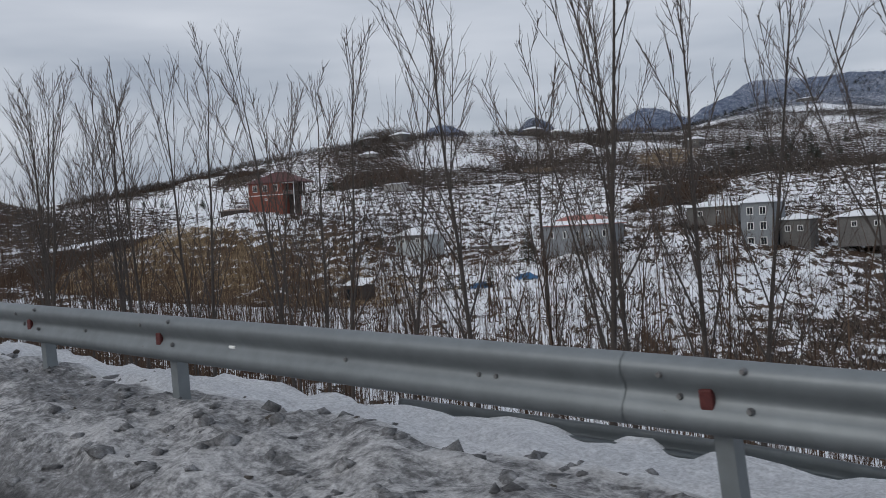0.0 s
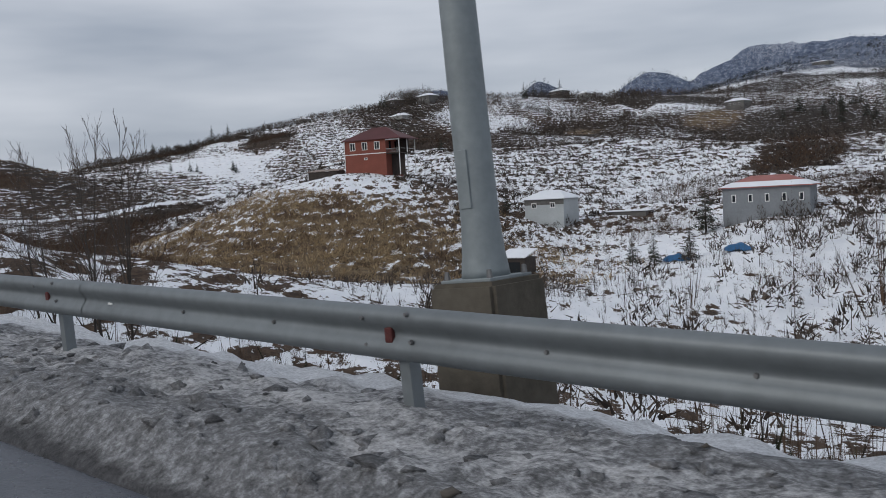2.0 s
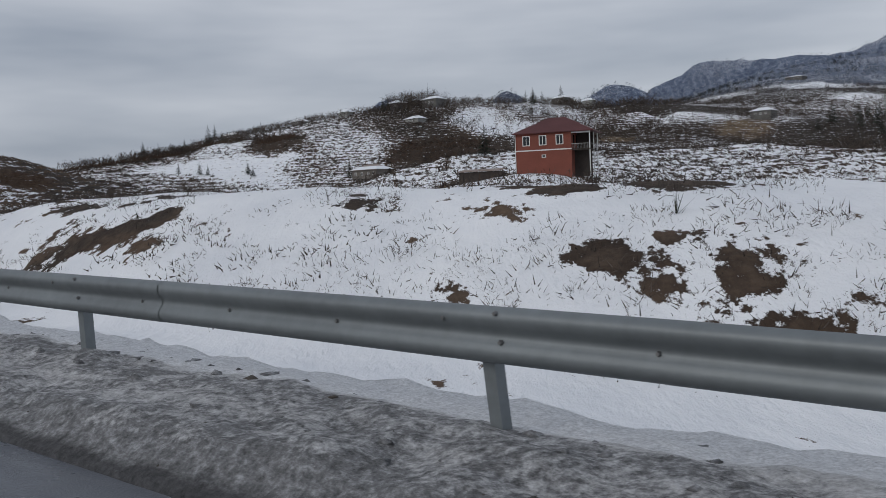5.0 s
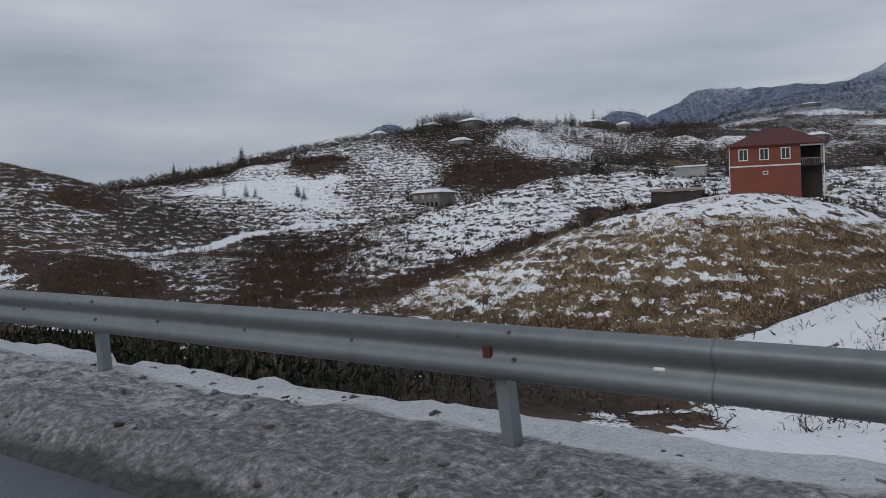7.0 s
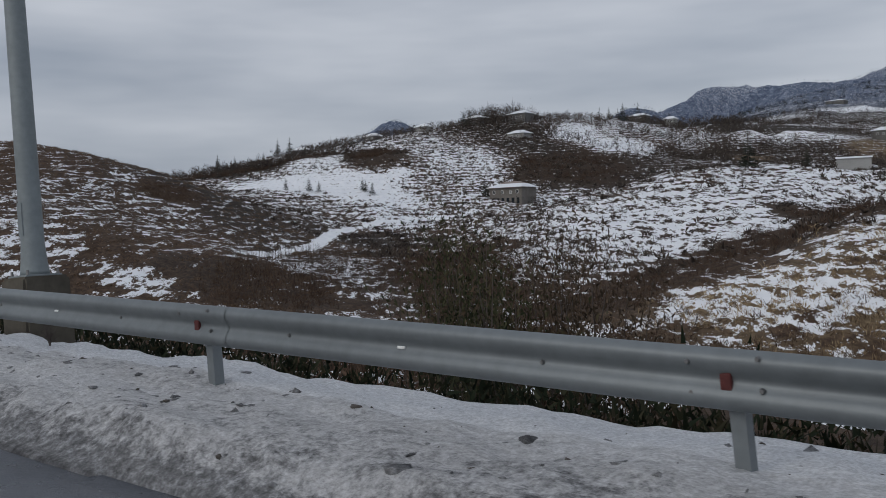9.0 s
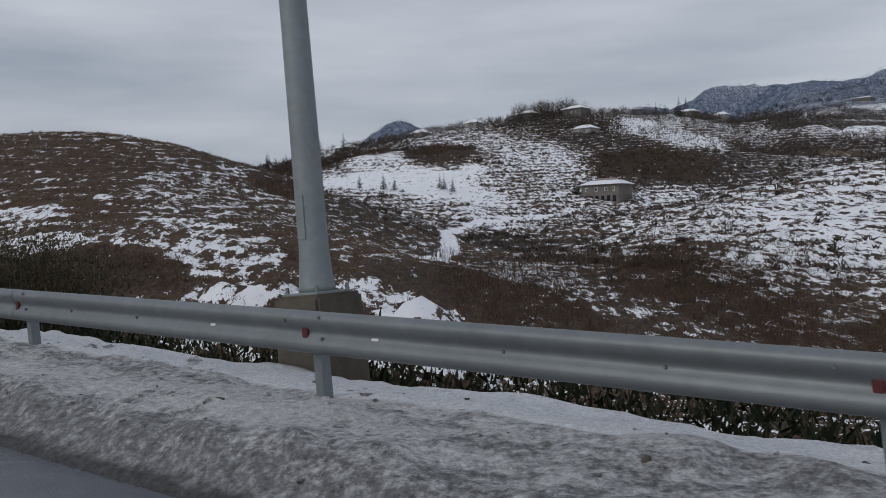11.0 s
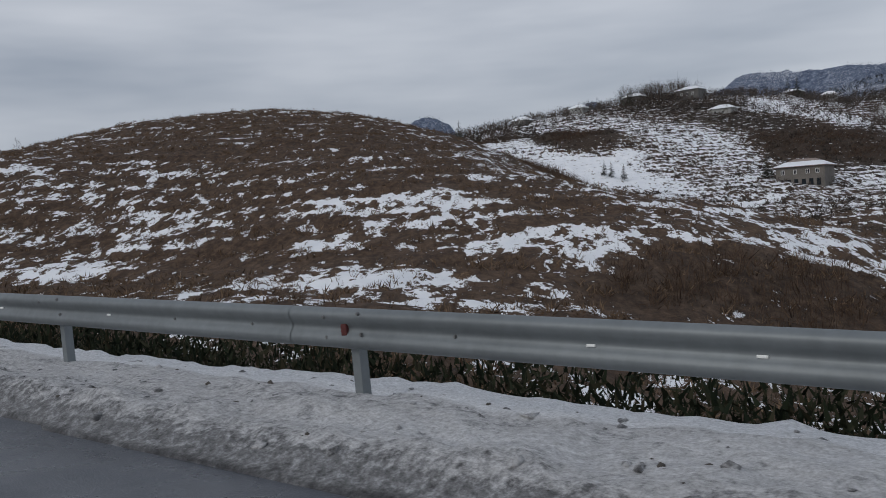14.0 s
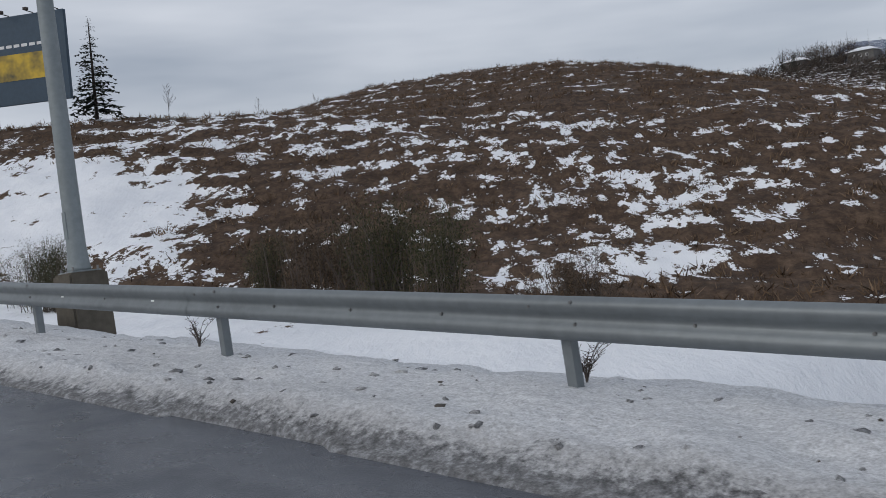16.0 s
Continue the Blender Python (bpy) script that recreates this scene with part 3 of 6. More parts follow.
# ---- ground ----
offs = [-3000, -1500, -800, -420, -230, -130, -75, -45, -28, -20, -15.5, -12.5, -9, -5, -2.2, 0.6]
gap = 0.42
while offs[-1] < 4700:
    offs.append(offs[-1] + gap)
    gap *= 1.0115
offs = np.array(offs, dtype=float)
# columns: close together over the slopes that the road looks on to, wide apart beyond
deep = np.maximum(np.abs(offs) - 8, 0)
stops = np.stack([-485 - 1.6 * deep, -400 - 1.05 * deep, 45 + 0 * deep, 115 + 0.7 * deep], 1)
side = np.concatenate([np.linspace(0, 1, 40)[:-1], np.linspace(1, 2, 600)[:-1], np.linspace(2, 3, 40)])
cell = np.minimum(side.astype(int), 2)
gx = stops[:, cell] + (side - cell) * (stops[:, cell + 1] - stops[:, cell])
gy = rail_y(gx) * np.exp(-np.maximum(np.abs(offs) - 40, 0) / 400)[:, None] + offs[:, None]
gzv = ground_z(gx, gy)
n_row, n_col = gx.shape
idx = np.arange(n_row * n_col).reshape(n_row, n_col)
quads = np.stack([idx[:-1, :-1], idx[:-1, 1:], idx[1:, 1:], idx[1:, :-1]], -1).reshape(-1, 4)
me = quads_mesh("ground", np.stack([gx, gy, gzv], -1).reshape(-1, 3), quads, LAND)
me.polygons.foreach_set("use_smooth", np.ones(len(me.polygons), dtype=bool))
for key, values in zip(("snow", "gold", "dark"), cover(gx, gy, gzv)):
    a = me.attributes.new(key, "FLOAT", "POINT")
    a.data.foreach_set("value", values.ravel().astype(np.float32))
# share of frost and painted haze, growing with distance
a = me.attributes.new("frost_haze", "FLOAT", "POINT")
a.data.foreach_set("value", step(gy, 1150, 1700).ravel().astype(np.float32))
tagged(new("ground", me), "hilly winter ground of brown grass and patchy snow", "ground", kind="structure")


def strip(name, x0, x1, dx, rows, height, mats, smooth=True):
    """A sheet that follows the rail's line; rows are distances from the rail."""
    xs = np.arange(x0, x1, -dx)
    o = np.array(rows, dtype=float)
    X, O = np.meshgrid(xs, o)
    Y = rail_y(X) + O
    Z = height(X, O)
    ids = np.arange(X.size).reshape(X.shape)
    q = np.stack([ids[:-1, :-1], ids[1:, :-1], ids[1:, 1:], ids[:-1, 1:]], -1).reshape(-1, 4)
    me = quads_mesh(name, np.stack([X, Y, Z], -1).reshape(-1, 3), q, mats)
    if smooth:
        me.polygons.foreach_set("use_smooth", np.ones(len(me.polygons), dtype=bool))
    return me, X, O


me, _, _ = strip("road", 60, -520, 2.0, [-12.6, -9, -5, -2.6, -1.0, -0.6], lambda X, O: road_z(X) - 0.02 - 0.012 * np.abs(O + 5.5), ASPHALT)
tagged(new("road", me), "wet dark asphalt road with slush streaks", "road", kind="structure")


def bank_edge(x):
    """Where the ploughed snow meets the asphalt, as a distance from the rail."""
    x = np.asarray(x, dtype=float)
    line = np.interp(-x, (0, 25, 47, 69, 110, 135, 146, 168, 190, 246, 268, 302, 325, 348, 400), (-1.2, -1.02, -1.17, -1.26, -1.2, -1.0, -1.2, -1.07, -1.3, -1.38, -1.4, -1.33, -1.1, -1.3, -1.35))
    return line + 0.07 * fbm(x / 5, np.zeros_like(x), 61, 3)


DRAINS = (-17.5, -57.1, -160.0, -298.6)
BANK_X = (0, 14, 18, 36, 60, 80, 110, 135, 180, 240, 250, 259, 268, 281, 300, 333, 400)
BANK_TOP = (0.31, 0.28, 0.24, 0.20, 0.17, 0.16, 0.19, 0.23, 0.23, 0.20, 0.26, 0.26, 0.2, 0.16, 0.16, 0.12, 0.12)


def bank_height(X, O):
    inner, outer = bank_edge(X), np.interp(-X, (0, 20, 27, 42, 50, 80, 150, 400), (1.15, 1.15, 0.8, 0.75, 1.15, 1.25, 1.15, 1.1)) + 0.22 * fbm(X / 5, X * 0, 66, 3)
    top = np.interp(-X, BANK_X, BANK_TOP)
    across = np.clip((O - inner) / 1.15, 0, 1)
    rise = (top + 0.05) * (1 - (1 - across) ** 2.2) - np.interp(-X, (0, 26, 60, 160), (0.10, 0.12, 0.14, 0.13)) * np.clip(O - 0.1, 0, 2) - 4.0 * np.clip(O - outer, 0, 2)
    lumps = 0.065 * fbm(X / 0.34, O / 0.28, 71, 4) + 0.05 * fbm(X / 1.9, O / 0.9, 77, 3)
    early = 1 - step(-X, 25, 70)
    crumbs = (0.05 + 0.09 * np.abs(fbm(X / 0.30, O / 0.24, 73, 3))) * np.exp(-((O - inner - 0.36) / 0.2) ** 2) * (1 - 0.4 * early)
    notch = sum(np.clip((0.5 - np.abs(X - c)) / 0.14, 0, 1) for c in DRAINS) * np.clip((O - 0.1) / 0.12, 0, 1)
    hump = 0.16 * np.exp(-((X + 291.7) / 0.35) ** 2 - ((O - 0.6) / 0.25) ** 2)
    return road_z(X) - 0.05 + hump + crumbs + rise * (1 - notch) - 0.16 * notch + lumps * np.clip(4 * across, 0.1, 1) * (1.15 + 0.65 * early) - 0.1 * (O < inner - 0.05)


me, X, O = strip("snow_bank", 20, -420, 0.155, np.arange(-2.0, 1.62, 0.095), bank_height, BANK)
dirt = 0.5 + 0.05 * step(-X, 66, 76) * (1 - step(-X, 95, 115)) + 0.3 * step(-X, 112, 130) * (1 - step(-X, 147, 160)) + 0.04 * step(-X, 278, 292) * (1 - step(-X, 310, 322)) + 0.13 * step(-X, 222, 236) * (1 - step(-X, 256, 268)) - 0.16 * step(-X, 168, 205) + 0.09 * (1 - step(-X, 20, 50)) - 0.05 * step(-X, 178, 205) + 0.78 * np.exp(-np.maximum(O - bank_edge(X), 0) / 0.2) - 0.7 * step(O + 0.2 * fbm(X / 1.3, O, 83, 3), 0.12 + 0.1 * (X > -110) + 0.28 * step(-X, 24, 30) * (1 - step(-X, 55.5, 57.5)), 0.34 + 0.1 * (X > -110) + 0.28 * step(-X, 24, 30) * (1 - step(-X, 55.5, 57.5))) - 0.2 * step(-X, 335, 345) + (0.2 + 0.15 * (X > -60)) * fbm(X / 3, O / 0.6, 81, 3)
a = me.attributes.new("dirt", "FLOAT", "POINT")
a.data.foreach_set("value", np.clip(dirt, 0, 1.4).ravel().astype(np.float32))
tagged(new("snow_bank", me), "ploughed bank of gritty snow along the road's edge", "snow", kind="structure")

# ---- guard rail ----
ALONG = [(-42.4, -125.0, 4.04), (-127.1, -171.5, 4.0), (-174.2, -243.0, 4.0), (-245.85, -299.0, 3.95), (-301.3, -339.0, 4.0), (-341.4, -408.0, 4.02)]
post_xs = [8.1, 6.2, 4.3, 2.4, 0.4, -1.5, -5.3, -7.2, -9.2, -11.5, -13.5, -15.3, -17.7, -19.6, -21.4, -23.2, -25.8, -27.6, -29.6, -31.9, -34.1, -36.5, -37.9, -40.1]
for a0, a1, gap in ALONG:
    while a0 > a1:
        post_xs.append(a0)
        a0 -= gap
guard_rail = empty("guard_rail", pose(0, 0, 0), "long dull-grey galvanised roadside guard rail with red reflectors", "guard rail")
W_PROFILE = [(0.03, 0.0), (0.045, -0.008), (0.072, -0.028), (0.081, -0.052), (0.078, -0.08), (0.06, -0.108), (0.042, -0.13), (0.038, -0.147), (0.042, -0.164), (0.06, -0.185), (0.078, -0.213), (0.081, -0.242), (0.072, -0.265), (0.045, -0.286), (0.03, -0.293)]


def rail_frame(x):
    s = (float(rail_y(x - 0.5)) - float(rail_y(x + 0.5)))
    return math.degrees(math.atan2(-s, 1.0))


def beam_bmesh(x0, x1, proud):
    bm = bmesh.new()
    rows = []
    for k in range(4):
        x = x0 + (x1 - x0) * k / 3
        y, z = float(rail_y(x)), float(rail_top(x))
        rows.append([[bm.verts.new((x, y - d - proud - t, z + h)) for d, h in W_PROFILE] for t in (0.0, -0.004)])
    for r0, r1 in zip(rows, rows[1:]):
        for i in range(len(W_PROFILE) - 1):
            bm.faces.new((r0[0][i], r0[0][i + 1], r1[0][i + 1], r1[0][i]))
            bm.faces.new((r0[1][i], r1[1][i], r1[1][i + 1], r0[1][i + 1]))
        for i in (0, -1):
            f = (r0[0][i], r1[0][i], r1[1][i], r0[1][i])
            bm.faces.new(f if i == 0 else f[::-1])
    bmesh.ops.recalc_face_normals(bm, faces=bm.faces)
    return bm


k = 0
x = 10.0
while x > -408:
    part("beam", beam_bmesh(x + 0.16, x - 4.0, 0.005 * (k % 2)), ZINC, guard_rail, smooth=True)
    x -= 4.0
    k += 1
# a thin line of snow on the top edge near the start
FROST = varied("rail_frost", (0.62, 0.67, 0.74), 0.8, 0, 9.0, 0.25, 0.4)
bm = bmesh.new()
rows = []
for k in range(50):
    x = -8.0 - 0.45 * k
    y, z = float(rail_y(x)), float(rail_top(x))
    fade = min(1.0, k / 6, (49 - k) / 14)
    deep = (0.25 + 0.75 * fade) * (1 + 0.12 * math.sin(2.3 * k) * math.sin(0.7 * k))
    rows.append([bm.verts.new((x, y - 0.005 - d, z + h)) for d, h in ((0.026, -0.004), (0.028, 0.004 + 0.005 * fade), (0.05, 0.001 + 0.003 * fade), (0.05 + 0.03 * deep, -0.022 * deep), (0.05 + 0.0385 * deep, -0.05 * deep), (0.05 + 0.02 * deep, -0.05 * deep))])
for r0, r1 in zip(rows, rows[1:]):
    for i in range(5):
        bm.faces.new((r0[i], r1[i], r1[i + 1], r0[i + 1]))
bmesh.ops.recalc_face_normals(bm, faces=bm.faces)
part("snow_line", bm, FROST, guard_rail, "thin snow along the rail's top edge", smooth=True)
post_me = bpy.data.meshes.new("post")
bm = bmesh.new()
box(bm, -0.038, 0.038, 0.035, 0.040, -1.05, -0.03)
box(bm, -0.038, -0.033, 0.040, 0.120, -1.05, -0.03)
box(bm, 0.033, 0.038, 0.040, 0.120, -1.05, -0.03)
box(bm, -0.033, 0.033, 0.116, 0.120, -1.05, -0.03)
bm.to_mesh(post_me)
bm.free()
post_me.materials.append(ZINC)
spacer_me = bpy.data.meshes.new("spacer")
bm = boxes((-0.05, 0.05, -0.012, 0.034, -0.21, -0.10), bevel=0.006)
bm.to_mesh(spacer_me)
bm.free()
spacer_me.materials.append(ZINC)
lens_me = bpy.data.meshes.new("reflector")
bm = boxes((-0.028, 0.028, -0.064, -0.03, -0.20, -0.115), bevel=0.008)
bm.to_mesh(lens_me)
bm.free()
lens_me.materials.append(RED_LENS)
chip_me = bpy.data.meshes.new("white_reflector")
bm = boxes((-0.03, 0.03, -0.052, -0.036, -0.166, -0.148), bevel=0.005)
bm.to_mesh(chip_me)
bm.free()
chip_me.materials.append(WHITE_LENS)
bolt_me = bpy.data.meshes.new("bolt")
bm = bmesh.new()
bmesh.ops.create_cone(bm, cap_ends=True, segments=8, radius1=0.016, radius2=0.010, depth=0.018)
bm.to_mesh(bolt_me)
bm.free()
bolt_me.materials.append(BOLT)
prng = random.Random(4)
for x in post_xs:
    at = pose(x, float(rail_y(x)), float(rail_top(x)), prng.uniform(-1.5, 1.5), prng.uniform(-6.5, -4.0), rail_frame(x))
    for me, chance in ((post_me, 1), (spacer_me, 1), (lens_me, 0.65)):
        if prng.random() < chance:
            ob = new(me.name, me)
            ob.parent = guard_rail
            ob.matrix_basis = at
    for dx in (-0.17, 0.17):
        for dz, dy in ((-0.052, -0.083), (-0.2, -0.068)):
            ob = new("bolt", bolt_me)
            ob.parent = guard_rail
            ob.matrix_basis = at @ pose(dx, dy, dz, 90, 0, 0)
    for dx in (1.0, 2.0, 3.0):
        if prng.random() < 0.3:
            px = x - dx
            ob = new("white_reflector", chip_me)
            ob.parent = guard_rail
            ob.matrix_basis = pose(px, float(rail_y(px)), float(rail_top(px)), 0, 0, rail_frame(px))
        else:
            px = x - dx
            ob = new("bolt", bolt_me)
            ob.parent = guard_rail
            ob.matrix_basis = pose(px, float(rail_y(px)), float(rail_top(px)), 0, 0, rail_frame(px)) @ pose(0, -0.045, -0.156, 90, 0, 0)

# an old rail lying behind the first posts
old_rail = empty("fallen_rail", pose(-2.6, 4.55, 0.27, -50, 2.0, -4), "bent old guard rail lying in snow behind the standing one", "guard rail")
bm = bmesh.new()
rows = []
for k in range(8):
    x = 1.9 - 3.5 * k / 7
    sag = -0.05 * abs(k - 2) ** 1.2 * 0.25
    rows.append([bm.verts.new((x, -d * 1.1, 0.6 * h + sag)) for d, h in W_PROFILE])
for r0, r1 in zip(rows, rows[1:]):
    for i in range(len(W_PROFILE) - 1):
        bm.faces.new((r0[i], r0[i + 1], r1[i + 1], r1[i]))
bmesh.ops.solidify(bm, geom=bm.faces[:], thickness=0.004)
part("beam", bm, ZINC, old_rail, smooth=True)
part("post", boxes((-0.6, -0.5, 0.0, 0.1, -0.75, -0.05), bevel=0.01), ZINC, old_rail)

# ---- lamp poles ----
def lamp_pole():
    ob = empty("lamp_pole", pose(0, 0, 0), "tall tapered galvanised street lamp pole on a stained concrete base", "lamp pole", "lamp poles along the road")
    bm = bmesh.new()
    bmesh.ops.create_cone(bm, cap_ends=True, segments=4, radius1=0.44, radius2=0.41, depth=1.35, matrix=pose(0, 0, -0.675, 0, 0, 45))
    bmesh.ops.bevel(bm, geom=bm.edges[:], offset=0.03, segments=2, affect="EDGES")
    part("base", bm, CONCRETE, ob, "stained concrete base")
    part("base_plate", boxes((-0.225, 0.225, -0.225, 0.225, 0.0, 0.022), bevel=0.004), POLE_STEEL, ob)
    bm = bmesh.new()
    tube(bm, [(0, 0, 0.02), (0, 0, 0.07), (0, 0, 0.2), (0, 0, 0.42), (0, 0, 2.5), (0, 0, 5), (0, 0, 7.5), (0, 0, 9.6)], [0.172, 0.166, 0.15, 0.136, 0.126, 0.113, 0.1, 0.087], 16)
    part("pole", bm, POLE_STEEL, ob, smooth=True)
    for k in range(4):
        bm = bmesh.new()
        bmesh.ops.create_cone(bm, cap_ends=True, segments=6, radius1=0.022, radius2=0.016, depth=0.06)
        part("anchor_bolt", bm, BOLT, ob, at=pose(0.19 * (1 if k % 2 else -1), 0.19 * (1 if k > 1 else -1), 0.05))
    part("hatch", boxes((-0.05, 0.05, -0.142, -0.125, 0.5, 0.9), bevel=0.004), POLE_STEEL, ob)
    return ob


POLE_X = (-46.9, -87.2, -127.2, -167.4, -207.3, -247.15, -286.85, -326.45, -367.0)
first_pole = None
for k in range(9):
    x = POLE_X[k]
    at = pose(x, float(rail_y(x)) + 1.45, float(road_z(x)) + 0.745, 0, -4.0, rail_frame(x))
    if first_pole is None:
        first_pole = lamp_pole()
        first_pole.matrix_basis = at
    else:
        copy_thing(first_pole, at)

# ---- houses ----
BRICK_RED = varied("red_render", (0.215, 0.072, 0.052), 0.85, 0, 1.2, 0.18, 0.2)
ROOF_RED = varied("dark_red_sheet", (0.105, 0.036, 0.036), 0.6, 0.1, 1.0, 0.2, 0.1)
WHITE_PAINT = varied("white_paint", (0.72, 0.72, 0.70), 0.6, 0, 2.0, 0.08, 0.05)
GREY_WALL = varied("grey_render", (0.22, 0.235, 0.25), 0.9, 0, 0.8, 0.2, 0.3)
PALE_WALL = varied("pale_render", (0.33, 0.33, 0.32), 0.9, 0, 0.8, 0.16, 0.3)
VILLA_WALL = varied("brownish_stucco", (0.17, 0.155, 0.14), 0.9, 0, 1.0, 0.3, 0.4)
STONE_WALL = varied("dark_block_wall", (0.14, 0.135, 0.13), 0.95, 0, 1.0, 0.35, 0.5)
SNOW_ROOF = varied("roof_snow", (0.82, 0.84, 0.87), 0.7, 0, 0.8, 0.06, 0.3)
DARK_WOOD = varied("weathered_boards", (0.06, 0.05, 0.045), 0.9, 0, 2.0, 0.4, 0.4)
TIN = varied("old_roof_tin", (0.28, 0.22, 0.19), 0.6, 0.3, 1.0, 0.35, 0.2)
PINK_TIN = varied("faded_red_tin", (0.36, 0.15, 0.13), 0.6, 0.1, 1.0, 0.2, 0.2)
SHEETING = varied("pale_plastic_sheeting", (0.42, 0.45, 0.46), 0.45, 0, 1.0, 0.15, 0.3)
PANE = material("window_glass", (0.02, 0.025, 0.03), 0.08, spec=0.6)
BLUE_TARP = varied("blue_tarpaulin", (0.03, 0.12, 0.26), 0.5, 0, 1.5, 0.25, 0.4)


def window(parent, x, z, w, h, y=0.0, turn=0.0, frame_mat=None, muntins=True):
    """A window in a wall that faces -y: frame, panes; x and z are its middle."""
    fm, t = frame_mat or WHITE_PAINT, 0.14
    at = pose(0, 0, 0, 0, 0, turn) if turn else pose(0, 0, 0)
    bm = bmesh.new()
    for d in ((x - w / 2 - t, x - w / 2, y - 0.07, y + 0.02, z - h / 2 - t, z + h / 2 + t), (x + w / 2, x + w / 2 + t, y - 0.07, y + 0.02, z - h / 2 - t, z + h / 2 + t), (x - w / 2, x + w / 2, y - 0.07, y + 0.02, z + h / 2, z + h / 2 + t), (x - w / 2, x + w / 2, y - 0.09, y + 0.02, z - h / 2 - t, z - h / 2)):
        box(bm, *d)
    if muntins:
        box(bm, x - 0.04, x + 0.04, y - 0.06, y + 0.02, z - h / 2, z + h / 2)
    ob = part("window", bm, fm, parent, "white-framed window", at)
    part("pane", boxes((x - w / 2, x + w / 2, y - 0.03, y - 0.02, z - h / 2, z + h / 2)), PANE, ob)
    return ob


def hip_roof(w, d, h, over, z, ridge=0.45, thick=0.14):
    """A hipped roof slab over a block from 0,0 to w,d; the ridge runs along the longer side."""
    bm = bmesh.new()
    x0, x1, y0, y1 = -over, w + over, -over, d + over
    if w >= d:
        inset = (w + 2 * over) * (1 - ridge) / 2
        a, b = (x0 + inset, d / 2, z + h), (x1 - inset, d / 2, z + h)
    else:
        inset = (d + 2 * over) * (1 - ridge) / 2
        a, b = (w / 2, y0 + inset, z + h), (w / 2, y1 - inset, z + h)
    lo = [bm.verts.new((x, y, z - thick)) for x, y in ((x0, y0), (x1, y0), (x1, y1), (x0, y1))]
    hi = [bm.verts.new((x, y, z)) for x, y in ((x0, y0), (x1, y0), (x1, y1), (x0, y1))]
    va, vb = bm.verts.new(a), bm.verts.new(b)
    bm.faces.new(lo[::-1])
    for i in range(4):
        bm.faces.new((lo[i], lo[(i + 1) % 4], hi[(i + 1) % 4], hi[i]))
    if w >= d:
        for f in ((hi[0], hi[1], vb, va), (hi[1], hi[2], vb), (hi[2], hi[3], va, vb), (hi[3], hi[0], va)):
            bm.faces.new(f)
    else:
        for f in ((hi[0], hi[1], va), (hi[1], hi[2], vb, va), (hi[2], hi[3], vb), (hi[3], hi[0], va, vb)):
            bm.faces.new(f)
    return bm


def red_house():
    z0 = 9.0
    ob = empty("house", pose(-198.7, 158.9, z0, 0, 0, 16.5), "two-storey red rendered house with white window frames and porch", "house")
    W, D, H = 10.6, 9.0, 6.9
    part("wall", boxes((0, W, 0, D, -2.0, H)), BRICK_RED, ob)
    part("band", boxes((-0.03, W + 0.03, -0.05, 0.0, 3.62, 3.84)), WHITE_PAINT, ob, "white storey band")
    part("downpipe", boxes((-0.12, 0.0, -0.12, 0.0, 0, H)), WHITE_PAINT, ob)
    part("corner_board", boxes((-0.05, 0.0, 0.0, 0.3, 0, H)), WHITE_PAINT, ob)
    part("roof", hip_roof(W + 3.6, D, 3.0, 0.55, H + 0.1, 0.22), ROOF_RED, ob, "dark red hipped sheet roof")
    for x in (2.05, 5.2, 8.4):
        window(ob, x, 5.55, 1.15, 1.6)
    window(ob, 5.35, 2.6, 0.55, 0.3, muntins=False)
    for y in (2.3, 5.4):
        bm = boxes((W, W + 0.06, y - 0.5, y + 0.5, 4.8, 6.4))
        part("side_window", bm, PANE, ob)
    bm = boxes((W, W + 3.5, 0.0, D, 3.45, 3.65))
    part("porch_floor", bm, DARK_WOOD, ob)
    for x, y in ((W + 3.4, 0.1), (W + 3.4, D / 2), (W + 3.4, D - 0.1)):
        part("porch_post", boxes((x - 0.09, x + 0.09, y - 0.09, y + 0.09, -1.5, H)), WHITE_PAINT, ob, "white porch post")
    part("porch_beam", boxes((W, W + 3.5, 0.0, 0.16, H - 0.35, H - 0.1)), WHITE_PAINT, ob)
    part("porch_rail", boxes((W, W + 3.5, 0.05, 0.11, 4.55, 4.65), (W + 3.38, W + 3.44, 0.1, D, 4.55, 4.65)), PALE_WALL, ob)
    for k in range(12):
        part("baluster", boxes((W + 0.25 + k * 0.27, W + 0.29 + k * 0.27, 0.06, 0.10, 3.65, 4.55)), PALE_WALL, ob)
    # dark sheets put the shade in and below the open porch into colour
    part("lower_shade_sheet", boxes((W, W + 3.3, 3.0, 3.2, -1.5, 3.45)), DARK_WOOD, ob)
    part("upper_shade_sheet", boxes((W, W + 3.3, 5.6, 5.8, 3.66, H)), DARK_WOOD, ob)
    return ob


red_house()


